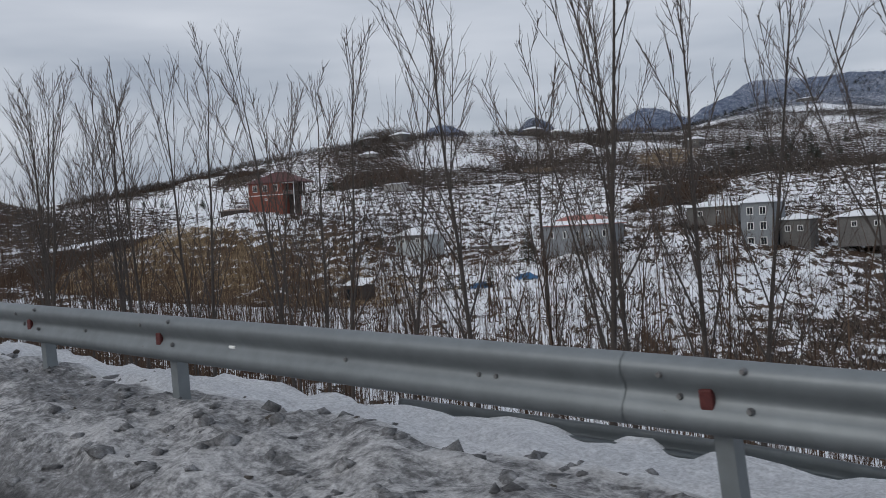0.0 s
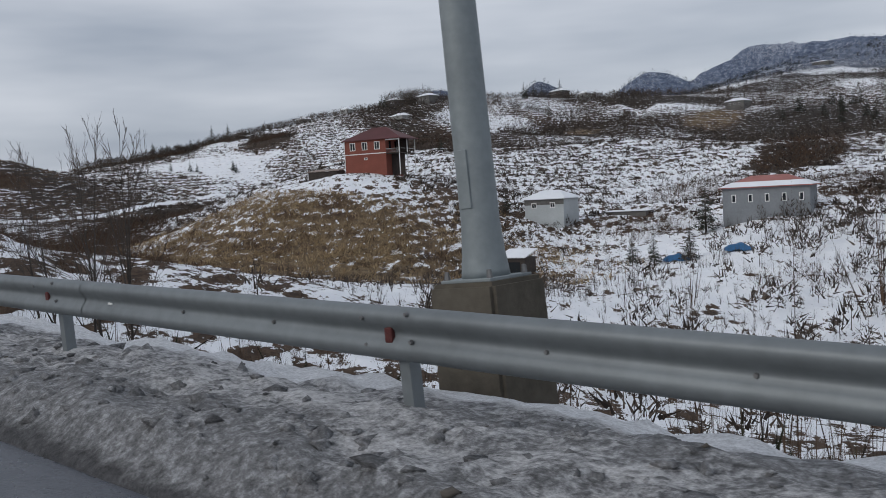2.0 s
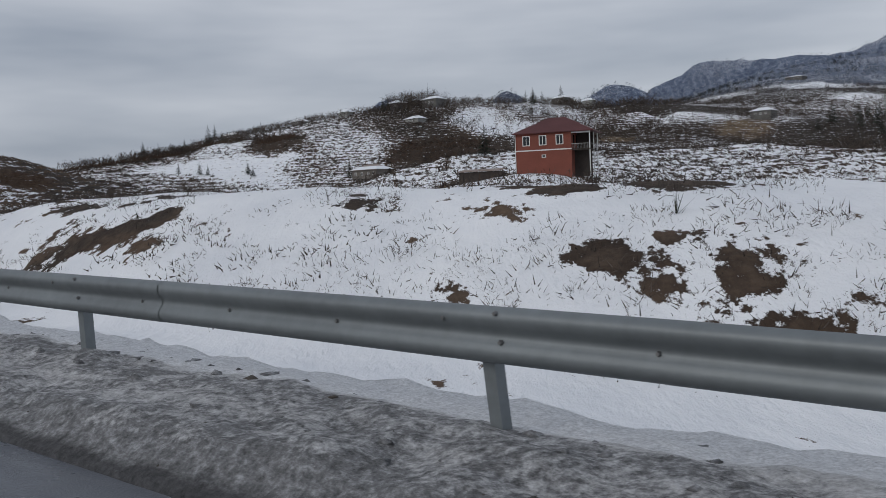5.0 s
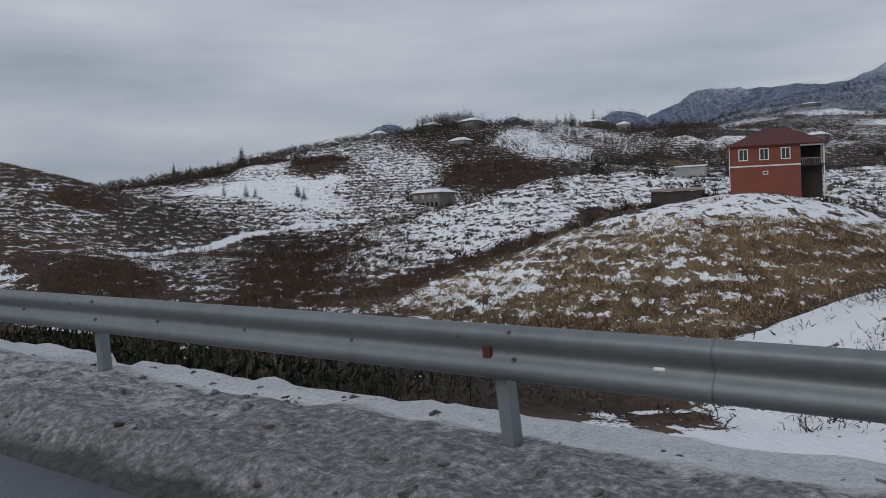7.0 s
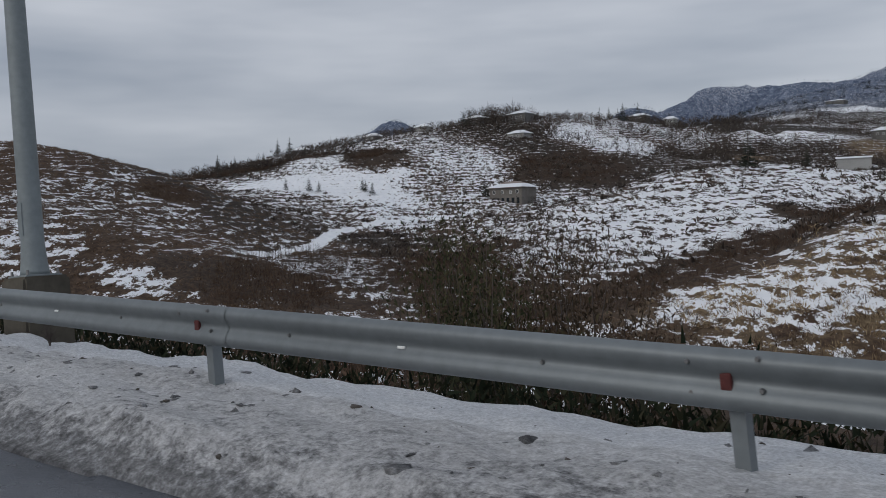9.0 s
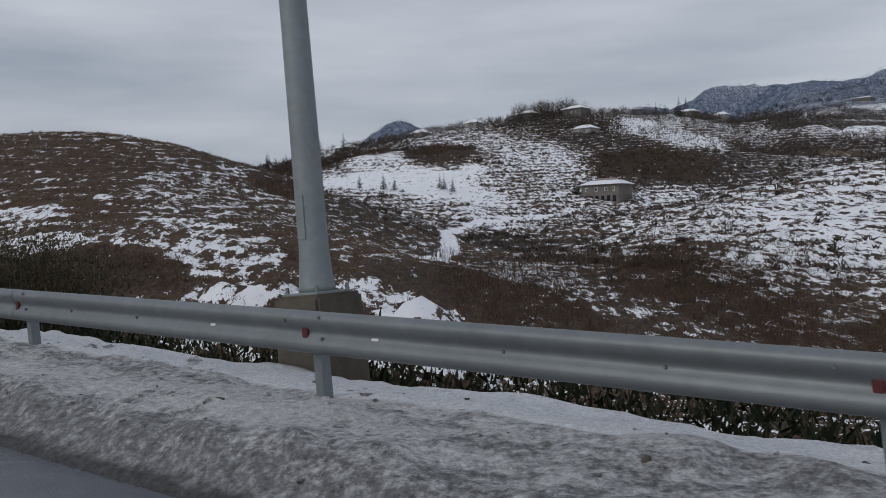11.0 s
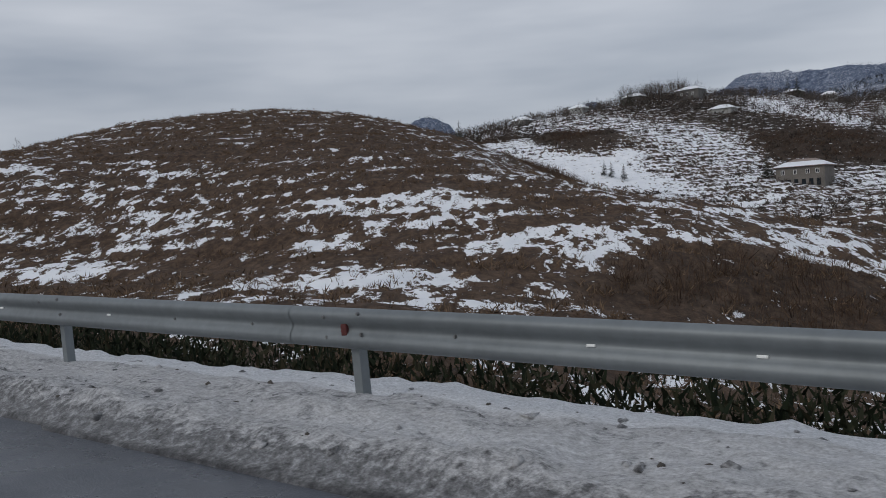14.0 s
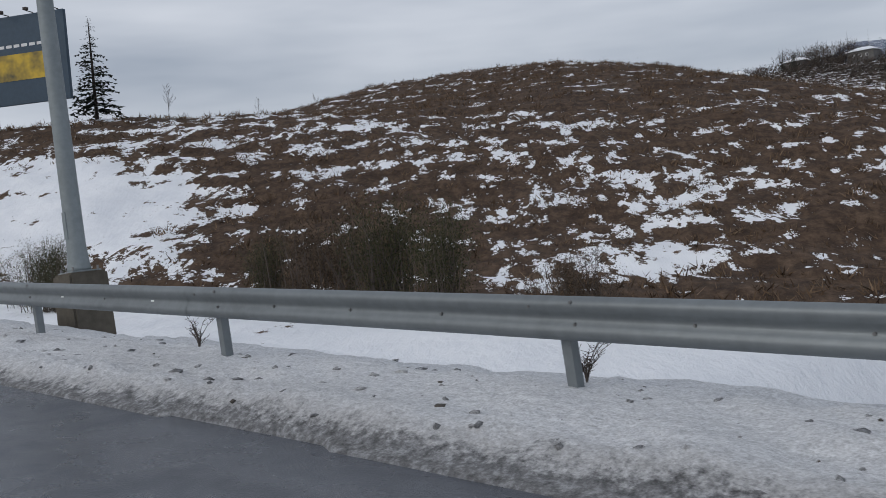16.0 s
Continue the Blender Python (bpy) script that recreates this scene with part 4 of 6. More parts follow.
def simple_house(x, y, turn, w, d, h, wall, roof, label, rise=1.8, over=0.5, snow=0.5, wins=(), z=None, drop=2.0):
    """A block house: wall, hipped roof with snow on it, windows on the front."""
    z = gz(x, y) if z is None else z
    ob = empty("house", pose(x, y, z, 0, 0, turn), label, "house")
    part("wall", boxes((0, w, 0, d, -drop, h)), wall, ob)
    part("roof", hip_roof(w, d, rise, over, h + 0.1, 0.4), roof, ob)
    if snow:
        bm = hip_roof(w, d, rise * snow, over * 0.96, h + 0.16, 0.4 + 0.6 * (1 - snow), 0.05)
        if snow < 1:
            bm.free()
            bm = hip_roof(w, d, rise, over * 0.96, h + 0.2, 0.4, 0.06)
            geom = [v for v in bm.verts] + [e for e in bm.edges] + [f for f in bm.faces]
            bmesh.ops.bisect_plane(bm, geom=geom, plane_co=(0, 0, h + 0.2 + rise * snow), plane_no=(0, 0, 1), clear_outer=True)
        part("roof_snow", bm, SNOW_ROOF, ob, "white snow cover on roof")
    for wx, wz, ww, wh in wins:
        window(ob, wx, wz, ww, wh, muntins=ww > 0.7)
    return ob


pale = simple_house(-155.2, 168.4, 8, 9.0, 8.0, 5.2, SHEETING, SNOW_ROOF, "small square house wrapped in pale sheeting, snow-covered roof", 1.7, 0.6, 1.0, ((2.2, 3.9, 0.9, 0.9), (6.5, 3.9, 0.9, 0.9)), z=-5.0)
part("upper_band", boxes((-0.04, 9.04, -0.06, 0, 4.0, 5.2)), STONE_WALL, pale, "dark upper band")
simple_house(-110.3, 166.0, 9, 15.0, 8.0, 6.2, GREY_WALL, PINK_TIN, "long grey house with faded red roof edged in snow", 2.0, 0.6, 0.42, tuple((2.0 + 2.9 * k, 4.3, 0.5, 1.2) for k in range(5)), z=-5.6)
simple_house(-70.5, 174.5, 6, 6.2, 9.0, 9.2, GREY_WALL, SNOW_ROOF, "narrow three-storey unfinished grey house with snowy roof", 1.5, 0.5, 1.0, tuple((1.8 + 2.4 * i, 1.8 + 2.9 * j, 1.0, 1.3) for i in range(2) for j in range(3)), z=-6.0)
simple_house(-64.2, 177.5, 6, 5.5, 7.0, 5.6, STONE_WALL, SNOW_ROOF, "dark lean-to house beside the grey three-storey house", 0.9, 0.5, 1.0, ((1.5, 3.9, 0.8, 0.9), (3.8, 3.9, 0.8, 0.9)), z=-6.0)
simple_house(-88.5, 189.5, 4, 11.0, 7.0, 3.6, STONE_WALL, SNOW_ROOF, "low dark house under a snowy roof", 1.0, 0.5, 1.0, ((3, 2.2, 0.8, 0.8), (7, 2.2, 0.8, 0.8)), z=-0.6)
simple_house(-55.0, 182.0, 4, 10.0, 7.0, 3.6, STONE_WALL, SNOW_ROOF, "dark house with white snowy roof among bare trees", 1.0, 0.5, 1.0, ((3, 2.2, 0.8, 0.8), (7, 2.2, 0.8, 0.8)), z=-4.0)
grey = simple_house(-394.5, 339.5, -3, 15.5, 11.0, 6.6, VILLA_WALL, TIN, "two-storey grey villa with open ground floor, snowy roof", 2.6, 0.9, 0.6, ((2.2, 4.9, 0.9, 1.2), (6.2, 4.9, 0.9, 1.2), (10.2, 4.9, 0.9, 1.2), (13.3, 4.9, 0.9, 1.2)), z=13.6, drop=3.0)
# openings are dark panels on the wall: their inner shade as colour
for k in range(6):
    part("archway_shade", boxes((1.0 + 2.4 * k, 2.3 + 2.4 * k, -0.06, 0.0, 0.2, 2.5)), PANE, grey, "dark panel for the shade in a ground-floor opening")
simple_house(-458.5, 466.0, -6, 11.0, 8.0, 4.2, PALE_WALL, SNOW_ROOF, "pale hillside house with snowy roof among dark trees", 2.0, 0.8, 1.0, ((3, 2.6, 1, 1.1), (7, 2.6, 1, 1.1)), z=51.5, drop=3.0)


def shed(x, y, z, turn, w, d, h, wall, roof, label, tilt=0.5):
    ob = empty("shed", pose(x, y, z, 0, 0, turn), label, "shed")
    part("wall", boxes((0, w, 0, d, -1.5, h)), wall, ob)
    bm = bmesh.new()
    vs = [bm.verts.new(p) for p in ((-0.3, -0.4, h + 0.02), (w + 0.3, -0.4, h + 0.02), (w + 0.3, d + 0.3, h + tilt), (-0.3, d + 0.3, h + tilt))]
    f = bm.faces.new(vs)
    r = bmesh.ops.extrude_face_region(bm, geom=[f])
    for v in [v for v in r["geom"] if isinstance(v, bmesh.types.BMVert)]:
        v.co.z += 0.16
    bmesh.ops.recalc_face_normals(bm, faces=bm.faces)
    part("roof", bm, roof, ob)
    return ob


small = shed(-136.2, 131.6, -12.0, 6, 4.9, 4.0, 2.9, DARK_WOOD, SNOW_ROOF, "dark wooden shed with a snow-covered lean-to roof", 1.2)
# the shed's shaded inside is a dark panel on its front
part("doorway_shade", boxes((0.6, 4.0, -0.05, 0.0, 0.0, 2.2)), PANE, small, "dark panel for the shade in the open front")
shed(-144.2, 184.3, -6.4, 5, 9.0, 4.0, 2.9, STONE_WALL, SNOW_ROOF, "low dark block shed with snow on its flat roof", 0.1)
barn = shed(-212.4, 159.6, gz(-209, 159.6) - 0.4, 12, 8.4, 3.6, 2.6, DARK_WOOD, TIN, "long dark board barn beside the red house", 0.5)
for k in range(8):
    part("board", boxes((0.1 + 1.03 * k, 1.05 + 1.03 * k, -0.04, 0.0, -0.6, 2.5)), DARK_WOOD, barn)
shed(-246.0, 262.0, 16.5, 10, 8.0, 5.0, 2.8, PALE_WALL, SNOW_ROOF, "pale outbuilding with a snowy roof", 0.6)


def far_house(x, y, w, h, label, turn=-8, up=0.0):
    simple_house(x, y, turn, w, w * 0.7, h, PALE_WALL if w < 10 else STONE_WALL, SNOW_ROOF, label, 2.2, 0.8, 1.0, tuple((w * k / 4, h * 0.6, 1.1, 1.2) for k in (1, 2, 3)), z=gz(x, y) + up, drop=4.0)


for x, y, w, h in ((-505, 548, 14, 6), (-540, 552, 12, 5), (-489, 712, 14, 6), (-440, 735, 16, 6), (-462, 716, 9, 4), (-628, 472, 12, 3), (-588, 500, 10, 3), (-560, 520, 9, 3), (-500, 1480, 26, 5), (-300, 640, 14, 5)):
    far_house(x, y, w, h, "far hillside house with a snow-covered roof")

bm = bmesh.new()
bmesh.ops.create_grid(bm, x_segments=12, y_segments=8, size=1.0)
for v in bm.verts:
    v.co = Vector((v.co.x * 2.2, v.co.y * 1.3, 1.3 * math.exp(-v.co.x ** 2 * 0.9 - v.co.y ** 2 * 1.6) + 0.12 * math.sin(7 * v.co.x + 4 * v.co.y)))
me = bpy.data.meshes.new("tarpaulin")
bm.to_mesh(me)
bm.free()
me.materials.append(BLUE_TARP)
for x, y in ((-107.5, 140.0), (-98.0, 141.5)):
    ob = tagged(new("tarpaulin", me), "crumpled blue tarpaulin over a pile in the snow", "tarpaulin")
    ob.matrix_basis = pose(x, y, gz(x, y) - 0.1, 0, 0, 20)

# drains that cut through the bank under the rail
# dark stone that stands for the shade in each drain's hollow
HOLLOW_STONE = varied("hollow_dark_stone", (0.035, 0.032, 0.03), 0.6, 0, 8.0, 0.5, 0.6)


def drain(x):
    ob = empty("drain", pose(x, float(rail_y(x)) + 0.45, float(road_z(x)) - 0.17, 0, 0, rail_frame(x)), "drain cut through the snow bank, its shaded hollow painted as a dark slab", "drain", "drains under the rail")
    part("channel", boxes((-0.45, 0.45, -0.5, 0.7, -0.1, 0.012), bevel=0.01), HOLLOW_STONE, ob)
    part("cover_slab", boxes((-0.62, -0.40, -0.35, 0.55, 0.0, 0.14), bevel=0.02), SNOW_ROOF, ob, "broken slab capped with snow")


for x in DRAINS:
    drain(x)

# ---- billboard on the rise ----
BOARD_BLUE = varied("board_blue", (0.045, 0.075, 0.11), 0.5, 0, 1.0, 0.2, 0.05)
BOARD_YELLOW = material("board_yellow", (0.55, 0.36, 0.05), 0.5)
surface(BOARD_YELLOW, ramp(BOARD_YELLOW, noise_of(BOARD_YELLOW, 0.5, 3), (0.35, (0.10, 0.09, 0.05)), (0.6, (0.62, 0.42, 0.05))))
BOARD_WHITE = material("board_lettering", (0.75, 0.75, 0.75), 0.6)
board = empty("billboard", pose(-431.0, 62.0, gz(-428, 62) - 1.0, 0, 0, 26), "dark blue roadside billboard with a yellow picture", "billboard")
part("panel", boxes((-4.5, 4.5, 0, 0.35, 3.2, 10.6), bevel=0.03), BOARD_BLUE, board)
part("picture", boxes((-3.0, 3.6, -0.02, -0.006, 5.2, 7.4)), BOARD_YELLOW, board, "yellow picture area")
for k in range(7):
    part("lettering", boxes((-2.0 + 0.75 * k, -1.45 + 0.75 * k, -0.02, -0.006, 7.95, 8.2)), BOARD_WHITE, board, "white unreadable lettering bar")
for x in (-3.0, 3.0):
    part("support", boxes((x - 0.18, x + 0.18, 0.05, 0.3, -3, 3.2)), POLE_STEEL, board)
for x in (-3.2, -0.8, 1.6, 4.0):
    bm = boxes((x - 0.03, x + 0.03, -0.9, 0.1, 10.62, 10.68), (x - 0.16, x + 0.16, -1.0, -0.7, 10.68, 10.9))
    part("floodlight", bm, DARK_WOOD, board)

# ---- trees ----
BARK = varied("winter_bark", (0.075, 0.064, 0.058), 0.95, 0, 6.0, 0.4, 0.5)
TWIG = varied("bare_twigs", (0.10, 0.082, 0.072), 0.95, 0, 4.0, 0.35, 0.0)
NEEDLE = varied("dark_needles", (0.03, 0.04, 0.028), 0.9, 0, 2.0, 0.4, 0.0)


def grow(rng_, height, fan=1.0, limbs=16, sides=6):
    """Branches of a leafless tree as lists of points and radii: trunk and limbs, then twigs."""
    wood, twigs = [], []
    lean = (rng_.uniform(-0.03, 0.03) - 0.05, rng_.uniform(-0.03, 0.03))
    n = 8
    trunk = [Vector((lean[0] * height * (k / n) + rng_.uniform(-0.025, 0.025) * (k > 0), lean[1] * height * (k / n) + rng_.uniform(-0.025, 0.025) * (k > 0), height * k / n)) for k in range(n + 1)]
    r0 = 0.0068 * height
    wood.append((trunk, [r0 * (1 - 0.93 * (k / n) ** 0.9) for k in range(n + 1)], sides))
    for i in range(limbs):
        u = 0.22 + 0.74 * (i + rng_.random()) / limbs
        k = min(int(u * n), n - 1)
        p = trunk[k].lerp(trunk[k + 1], u * n - k)
        ang, tilt = rng_.uniform(0, 2 * math.pi), radians(rng_.uniform(20, 42)) * fan
        d = Vector((math.cos(ang) * math.sin(tilt), math.sin(ang) * math.sin(tilt), math.cos(tilt)))
        length = height * (0.36 * (1 - u) + 0.10) * rng_.uniform(0.7, 1.2)
        pts = [p]
        for s in range(4):
            d = (d + Vector((rng_.uniform(-0.05, 0.05), rng_.uniform(-0.05, 0.05), 0.07))).normalized()
            pts.append(pts[-1] + d * length / 4)
        r1 = r0 * (1 - 0.9 * u) * 0.45
        wood.append((pts, [max(0.006, r1 * (1 - 0.85 * s / 4)) for s in range(5)], 4))
        for j in range(7):
            v = 0.25 + 0.75 * (j + rng_.random()) / 7
            s = min(int(v * 4), 3)
            q = pts[s].lerp(pts[s + 1], v * 4 - s)
            a2, t2 = rng_.uniform(0, 2 * math.pi), radians(rng_.uniform(25, 50))
            e = (d + Vector((math.cos(a2), math.sin(a2), 0.15)) * math.tan(t2) * 0.7).normalized()
            l2 = length * rng_.uniform(0.18, 0.42)
            mid = q + e * l2 * 0.5
            end = mid + (e + Vector((0, 0, 0.25))).normalized() * l2 * 0.5
            twigs.append(([q, mid, end], [0.006, 0.004, 0.002], 3))
            for _ in range(3):
                w = q.lerp(end, rng_.uniform(0.2, 0.9))
                g = (e + Vector((rng_.uniform(-0.8, 0.8), rng_.uniform(-0.8, 0.8), rng_.uniform(0, 0.6)))).normalized()
                twigs.append(([w, w + g * l2 * rng_.uniform(0.2, 0.45)], [0.0035, 0.0015], 3))
    return wood, twigs


def bare_tree(seed, height, label, fan=1.0, limbs=16):
    r = random.Random(seed)
    wood, twigs = grow(r, height, fan, limbs)
    ob = empty("tree", pose(0, 0, 0), label, "tree", "bare trees behind the rail")
    bm = bmesh.new()
    for pts, radii, sides in wood:
        tube(bm, pts, radii, sides, False)
    part("trunk", bm, BARK, ob, smooth=True)
    bm = bmesh.new()
    for pts, radii, sides in twigs:
        tube(bm, pts, radii, sides, False)
    part("crown", bm, TWIG, ob, "leafless brown twigs")
    return ob


TREE_SPOTS = [(-14.7, 3.6), (-15.4, 4.2), (-17.7, 6.6), (-15.1, 5.7), (-10.1, 3.6), (-9.1, 5.1), (-8.2, 5.3), (-5.7, 3.9), (-6.5, 6.4), (-4.2, 3.7), (-4.5, 4.9), (-3.8, 5.1), (-3.7, 5.7), (-35.5, 7.3), (-26.2, 4.4), (-26.1, 6.0), (-23.3, 6.2), (-20.3, 4.5), (-17.8, 3.2), (-20.8, 7.4), (-17.0, 4.5), (-16.6, 4.6), (-17.9, 7.0), (-14.8, 5.2)]
TREE_SPOTS += [(-33.0, 3.3), (-36.0, 6.2), (-31.5, 4.8), (-29.4, 3.6), (-31.2, 6.0), (-31.1, 7.2), (-27.1, 4.1), (-27.0, 5.9), (-24.7, 4.5), (-41.6, 4.5), (-37.5, 4.5), (-36.2, 3.6), (-34.4, 4.7), (-60.3, 4.4), (-57.9, 4.4), (-57.7, 4.7), (-61.9, 4.0), (-60.0, 4.6), (-59.3, 4.8), (-57.6, 4.7), (-70.2, 3.9), (-68.0, 4.1), (1.0, 4.5), (-0.5, 6.0), (-2.0, 4.2), (-12.0, 6.8), (-14.4, 6.3), (-13.8, 7.4), (-14.6, 9.0), (-13.2, 8.4)]
trees = [bare_tree(20 + k, h, "young leafless poplar with brown upswept twigs", 0.8, n) for k, (h, n) in enumerate(((8.0, 18), (7.4, 16), (8.6, 20), (6.6, 14), (7.8, 15)))]
trng = random.Random(9)
used = set()
for k, (x, off) in enumerate(TREE_SPOTS):
    y = float(rail_y(x)) + off
    i = k % len(trees)
    top = float(np.interp(-x, (0, 10, 16, 30, 38, 60, 72), (4.3, 4.2, 4.4, 4.2, 3.2, 2.5, 1.9))) * trng.uniform(0.88, 1.08)
    s = (float(road_z(x)) + top - gz(x, y)) / (8.0, 7.4, 8.6, 6.6, 7.8)[i]
    at = pose(x, y, gz(x, y) - 0.1, trng.uniform(-2, 2), trng.uniform(-5, -1), trng.uniform(0, 360)) @ Matrix.Scale(s, 4)
    if i not in used:
        used.add(i)
        trees[i].matrix_basis = at
    else:
        ob = copy_thing(trees[i], at)
        ob.matrix_basis = at


def conifer(seed, height):
    r = random.Random(seed)
    ob = empty("conifer", pose(0, 0, 0), "dark evergreen conifer with drooping branches", "tree", "dark conifers on the hills")
    bm = bmesh.new()
    tube(bm, [(0, 0, -0.5), (0, 0, height * 0.5), (0, 0, height * 0.97)], [height * 0.02, height * 0.012, 0.02], 6)
    part("trunk", bm, BARK, ob)
    bm = bmesh.new()
    tiers = 30
    for t in range(tiers):
        u = t / (tiers - 1)
        z, rad = height * (0.10 + 0.88 * u), height * 0.23 * (1 - u) ** 0.8 + 0.12
        for b in range(int(13 - 7 * u)):
            a = r.uniform(0, 2 * math.pi)
            l = rad * r.uniform(0.35, 1.25)
            c, s = math.cos(a), math.sin(a)
            z0 = z + r.uniform(-0.02, 0.02) * height
            for k in range(5):
                v0, v1 = 0.15 + 0.17 * k, 0.35 + 0.17 * k
                w = l * (0.36 - 0.04 * k) * r.choice((-1, 1))
                droop = l * r.uniform(0.1, 0.35)
                p0 = Vector((c * l * v0, s * l * v0, z0 - droop * v0 * v0))
                p1 = Vector((c * l * v1, s * l * v1, z0 - droop * v1 * v1 + 0.04 * l))
                p2 = p0 + Vector((-s * w + c * l * 0.1, c * w + s * l * 0.1, -0.10 * l))
                bm.faces.new([bm.verts.new(p) for p in (p0, p1, p2)])
    part("crown", bm, NEEDLE, ob)
    return ob


conifers = [conifer(3, 8.0), conifer(5, 9.5), conifer(8, 7.0)]
CONIFER_SPOTS = [(-112.6, 163.5, 10), (-110.0, 137.0, 5.5), (-114.8, 139.0, 5), (-105.0, 139.5, 6.5), (-159.0, 167.0, 6), (-431.0, 68.5, 9.5), (-650, 482, 13), (-440, 320, 6), (-446, 323, 6), (-450, 326, 6), (-487, 726, 20), (-500, 716, 14), (-506, 712, 15), (-511, 724, 15), (-516, 716, 16), (-522, 722, 13), (-527, 530, 9)]
CONIFER_SPOTS += [(-398, 342, 9), (-455, 620, 14), (-530, 540, 12), (-538, 545, 11), (-224, 690, 13), (-230, 695, 14), (-236, 688, 12), (-215, 700, 13), (-208, 694, 12), (-200, 690, 13), (-243, 692, 13), (-420, 600, 11), (-404, 590, 9), (-250, 610, 9)]
CONIFER_SPOTS += [(-471, 301, 6), (-465.6, 309.4, 6.5), (-461, 310.4, 5.5), (-555.8, 394.1, 14), (-265, 252, 10), (-253, 262, 6), (-590, 372, 9), (-583, 366, 10), (-576, 372, 8), (-566, 384, 9), (-548, 398, 8), (-222, 640, 14), (-228, 622, 13), (-246, 630, 15), (-214, 610, 12), (-205, 632, 14), (-196, 615, 13), (-186, 628, 12)]
used = set()
for k, (x, y, h) in enumerate(CONIFER_SPOTS):
    i = k % 3
    s = h / (8.0, 9.5, 7.0)[i]
    at = pose(x, y, gz(x, y), 0, 0, trng.uniform(0, 360)) @ Matrix.Scale(s, 4)
    if i not in used:
        used.add(i)
        conifers[i].matrix_basis = at
    else:
        ob = copy_thing(conifers[i], at)
        ob.matrix_basis = at

# ---- scrub, grass and woods ----
def island_material(name, *stops, rough=0.95):
    """Colour by blade, from its own random number."""
    m = material(name, stops[0], rough, spec=0.1)
    g = m.node_tree.nodes.new("ShaderNodeNewGeometry")
    n = len(stops)
    return surface(m, ramp(m, g.outputs["Random Per Island"], *[(k / max(1, n - 1), c) for k, c in enumerate(stops)]))


BROWN_BLADE = island_material("brown_grass_blades", (0.05, 0.035, 0.026), (0.105, 0.07, 0.047), (0.165, 0.112, 0.073), (0.25, 0.175, 0.115))
GOLD_BLADE = island_material("straw_blades", (0.16, 0.108, 0.06), (0.30, 0.213, 0.12), (0.43, 0.325, 0.195), (0.58, 0.455, 0.29))
SCRUB_BLADE = island_material("dark_scrub_twigs", (0.03, 0.025, 0.022), (0.056, 0.046, 0.04), (0.09, 0.074, 0.063), (0.135, 0.11, 0.095))
RUST_BLADE = island_material("rusty_scrub_twigs", (0.05, 0.034, 0.026), (0.085, 0.056, 0.04), (0.13, 0.088, 0.062))
PINE_BLADE = island_material("dark_wood_twigs", (0.015, 0.017, 0.015), (0.03, 0.032, 0.028), (0.05, 0.05, 0.045))
# bluish white: frost on the twigs plus painted distance haze
FROST_HAZE_BLADE = island_material("frosted_hazy_twigs", (0.10, 0.12, 0.16), (0.25, 0.28, 0.33), (0.50, 0.53, 0.58))
DITCH_BLADE = island_material("ditch_weeds", (0.0104, 0.0143, 0.0091), (0.0182, 0.0247, 0.0143), (0.0312, 0.0351, 0.0208), (0.0546, 0.0468, 0.0286))
GREEN_BLADE = island_material("olive_leaves", (0.0243, 0.0297, 0.0162), (0.0459, 0.0513, 0.027), (0.0743, 0.0729, 0.0405), (0.115, 0.0945, 0.0567))
HEDGE_BLADE = island_material("hedge_leaves", (0.0252, 0.0266, 0.0168), (0.035, 0.0364, 0.021), (0.0462, 0.0392, 0.0252), (0.0448, 0.049, 0.0252), (0.0672, 0.0518, 0.0308))
WITHERED_BLADE = island_material("withered_leaves", (0.0392, 0.0308, 0.0224), (0.0672, 0.0504, 0.035), (0.112, 0.0784, 0.0532))
YELLOW_BLADE = island_material("yellowing_leaves", (0.05, 0.035, 0.010), (0.11, 0.08, 0.02), (0.17, 0.13, 0.03), (0.07, 0.06, 0.02))


def spray(bases, count, low, high, spread, width, start=0.0):
    """Thin triangles that rise from each base point: vertices and faces."""
    n = len(bases) * count
    p = np.repeat(bases, count, axis=0)
    size = np.repeat(rng.uniform(low, high, len(bases)), count)
    length = size * rng.uniform(0.55, 1.0, n)
    ang, tilt = rng.uniform(0, 2 * np.pi, n), np.abs(rng.normal(0, spread, n))
    d = np.stack([np.cos(ang) * np.sin(tilt), np.sin(ang) * np.sin(tilt), np.cos(tilt)], 1)
    root = p + d * (length * start)[:, None] * rng.uniform(0, 1, n)[:, None]
    root[:, 2] -= 0.05 * size
    side = np.stack([np.cos(ang + rng.uniform(0.6, 2.4, n)), np.sin(ang + rng.uniform(0.6, 2.4, n)), np.zeros(n)], 1) * (width * (0.6 + 0.4 * size / high))[:, None] * 0.5
    tip = root + d * (length * (1 - 0.5 * start))[:, None]
    v = np.stack([root - side, root + side, tip], 1).reshape(-1, 3)
    return v, np.arange(n * 3).reshape(-1, 3)


def stuff(name, pieces, mat, label, category):
    vs, fs, k = [], [], 0
    for v, f in pieces:
        vs.append(v)
        fs.append(f + k)
        k += len(v)
    return tagged(new(name, quads_mesh(name, np.concatenate(vs), np.concatenate(fs), mat)), label, category, kind="stuff")


def scatter(n, x0, x1, y0, y1, keep=None):
    """n places on the ground in a stretch of the plan, thinned by keep(x, y)."""
    x, y = rng.uniform(x0, x1, n), rng.uniform(y0, y1, n)
    if keep is not None:
        k = keep(x, y) > rng.uniform(0, 1, n)
        x, y = x[k], y[k]
    return np.stack([x, y, ground_z(x, y)], 1)


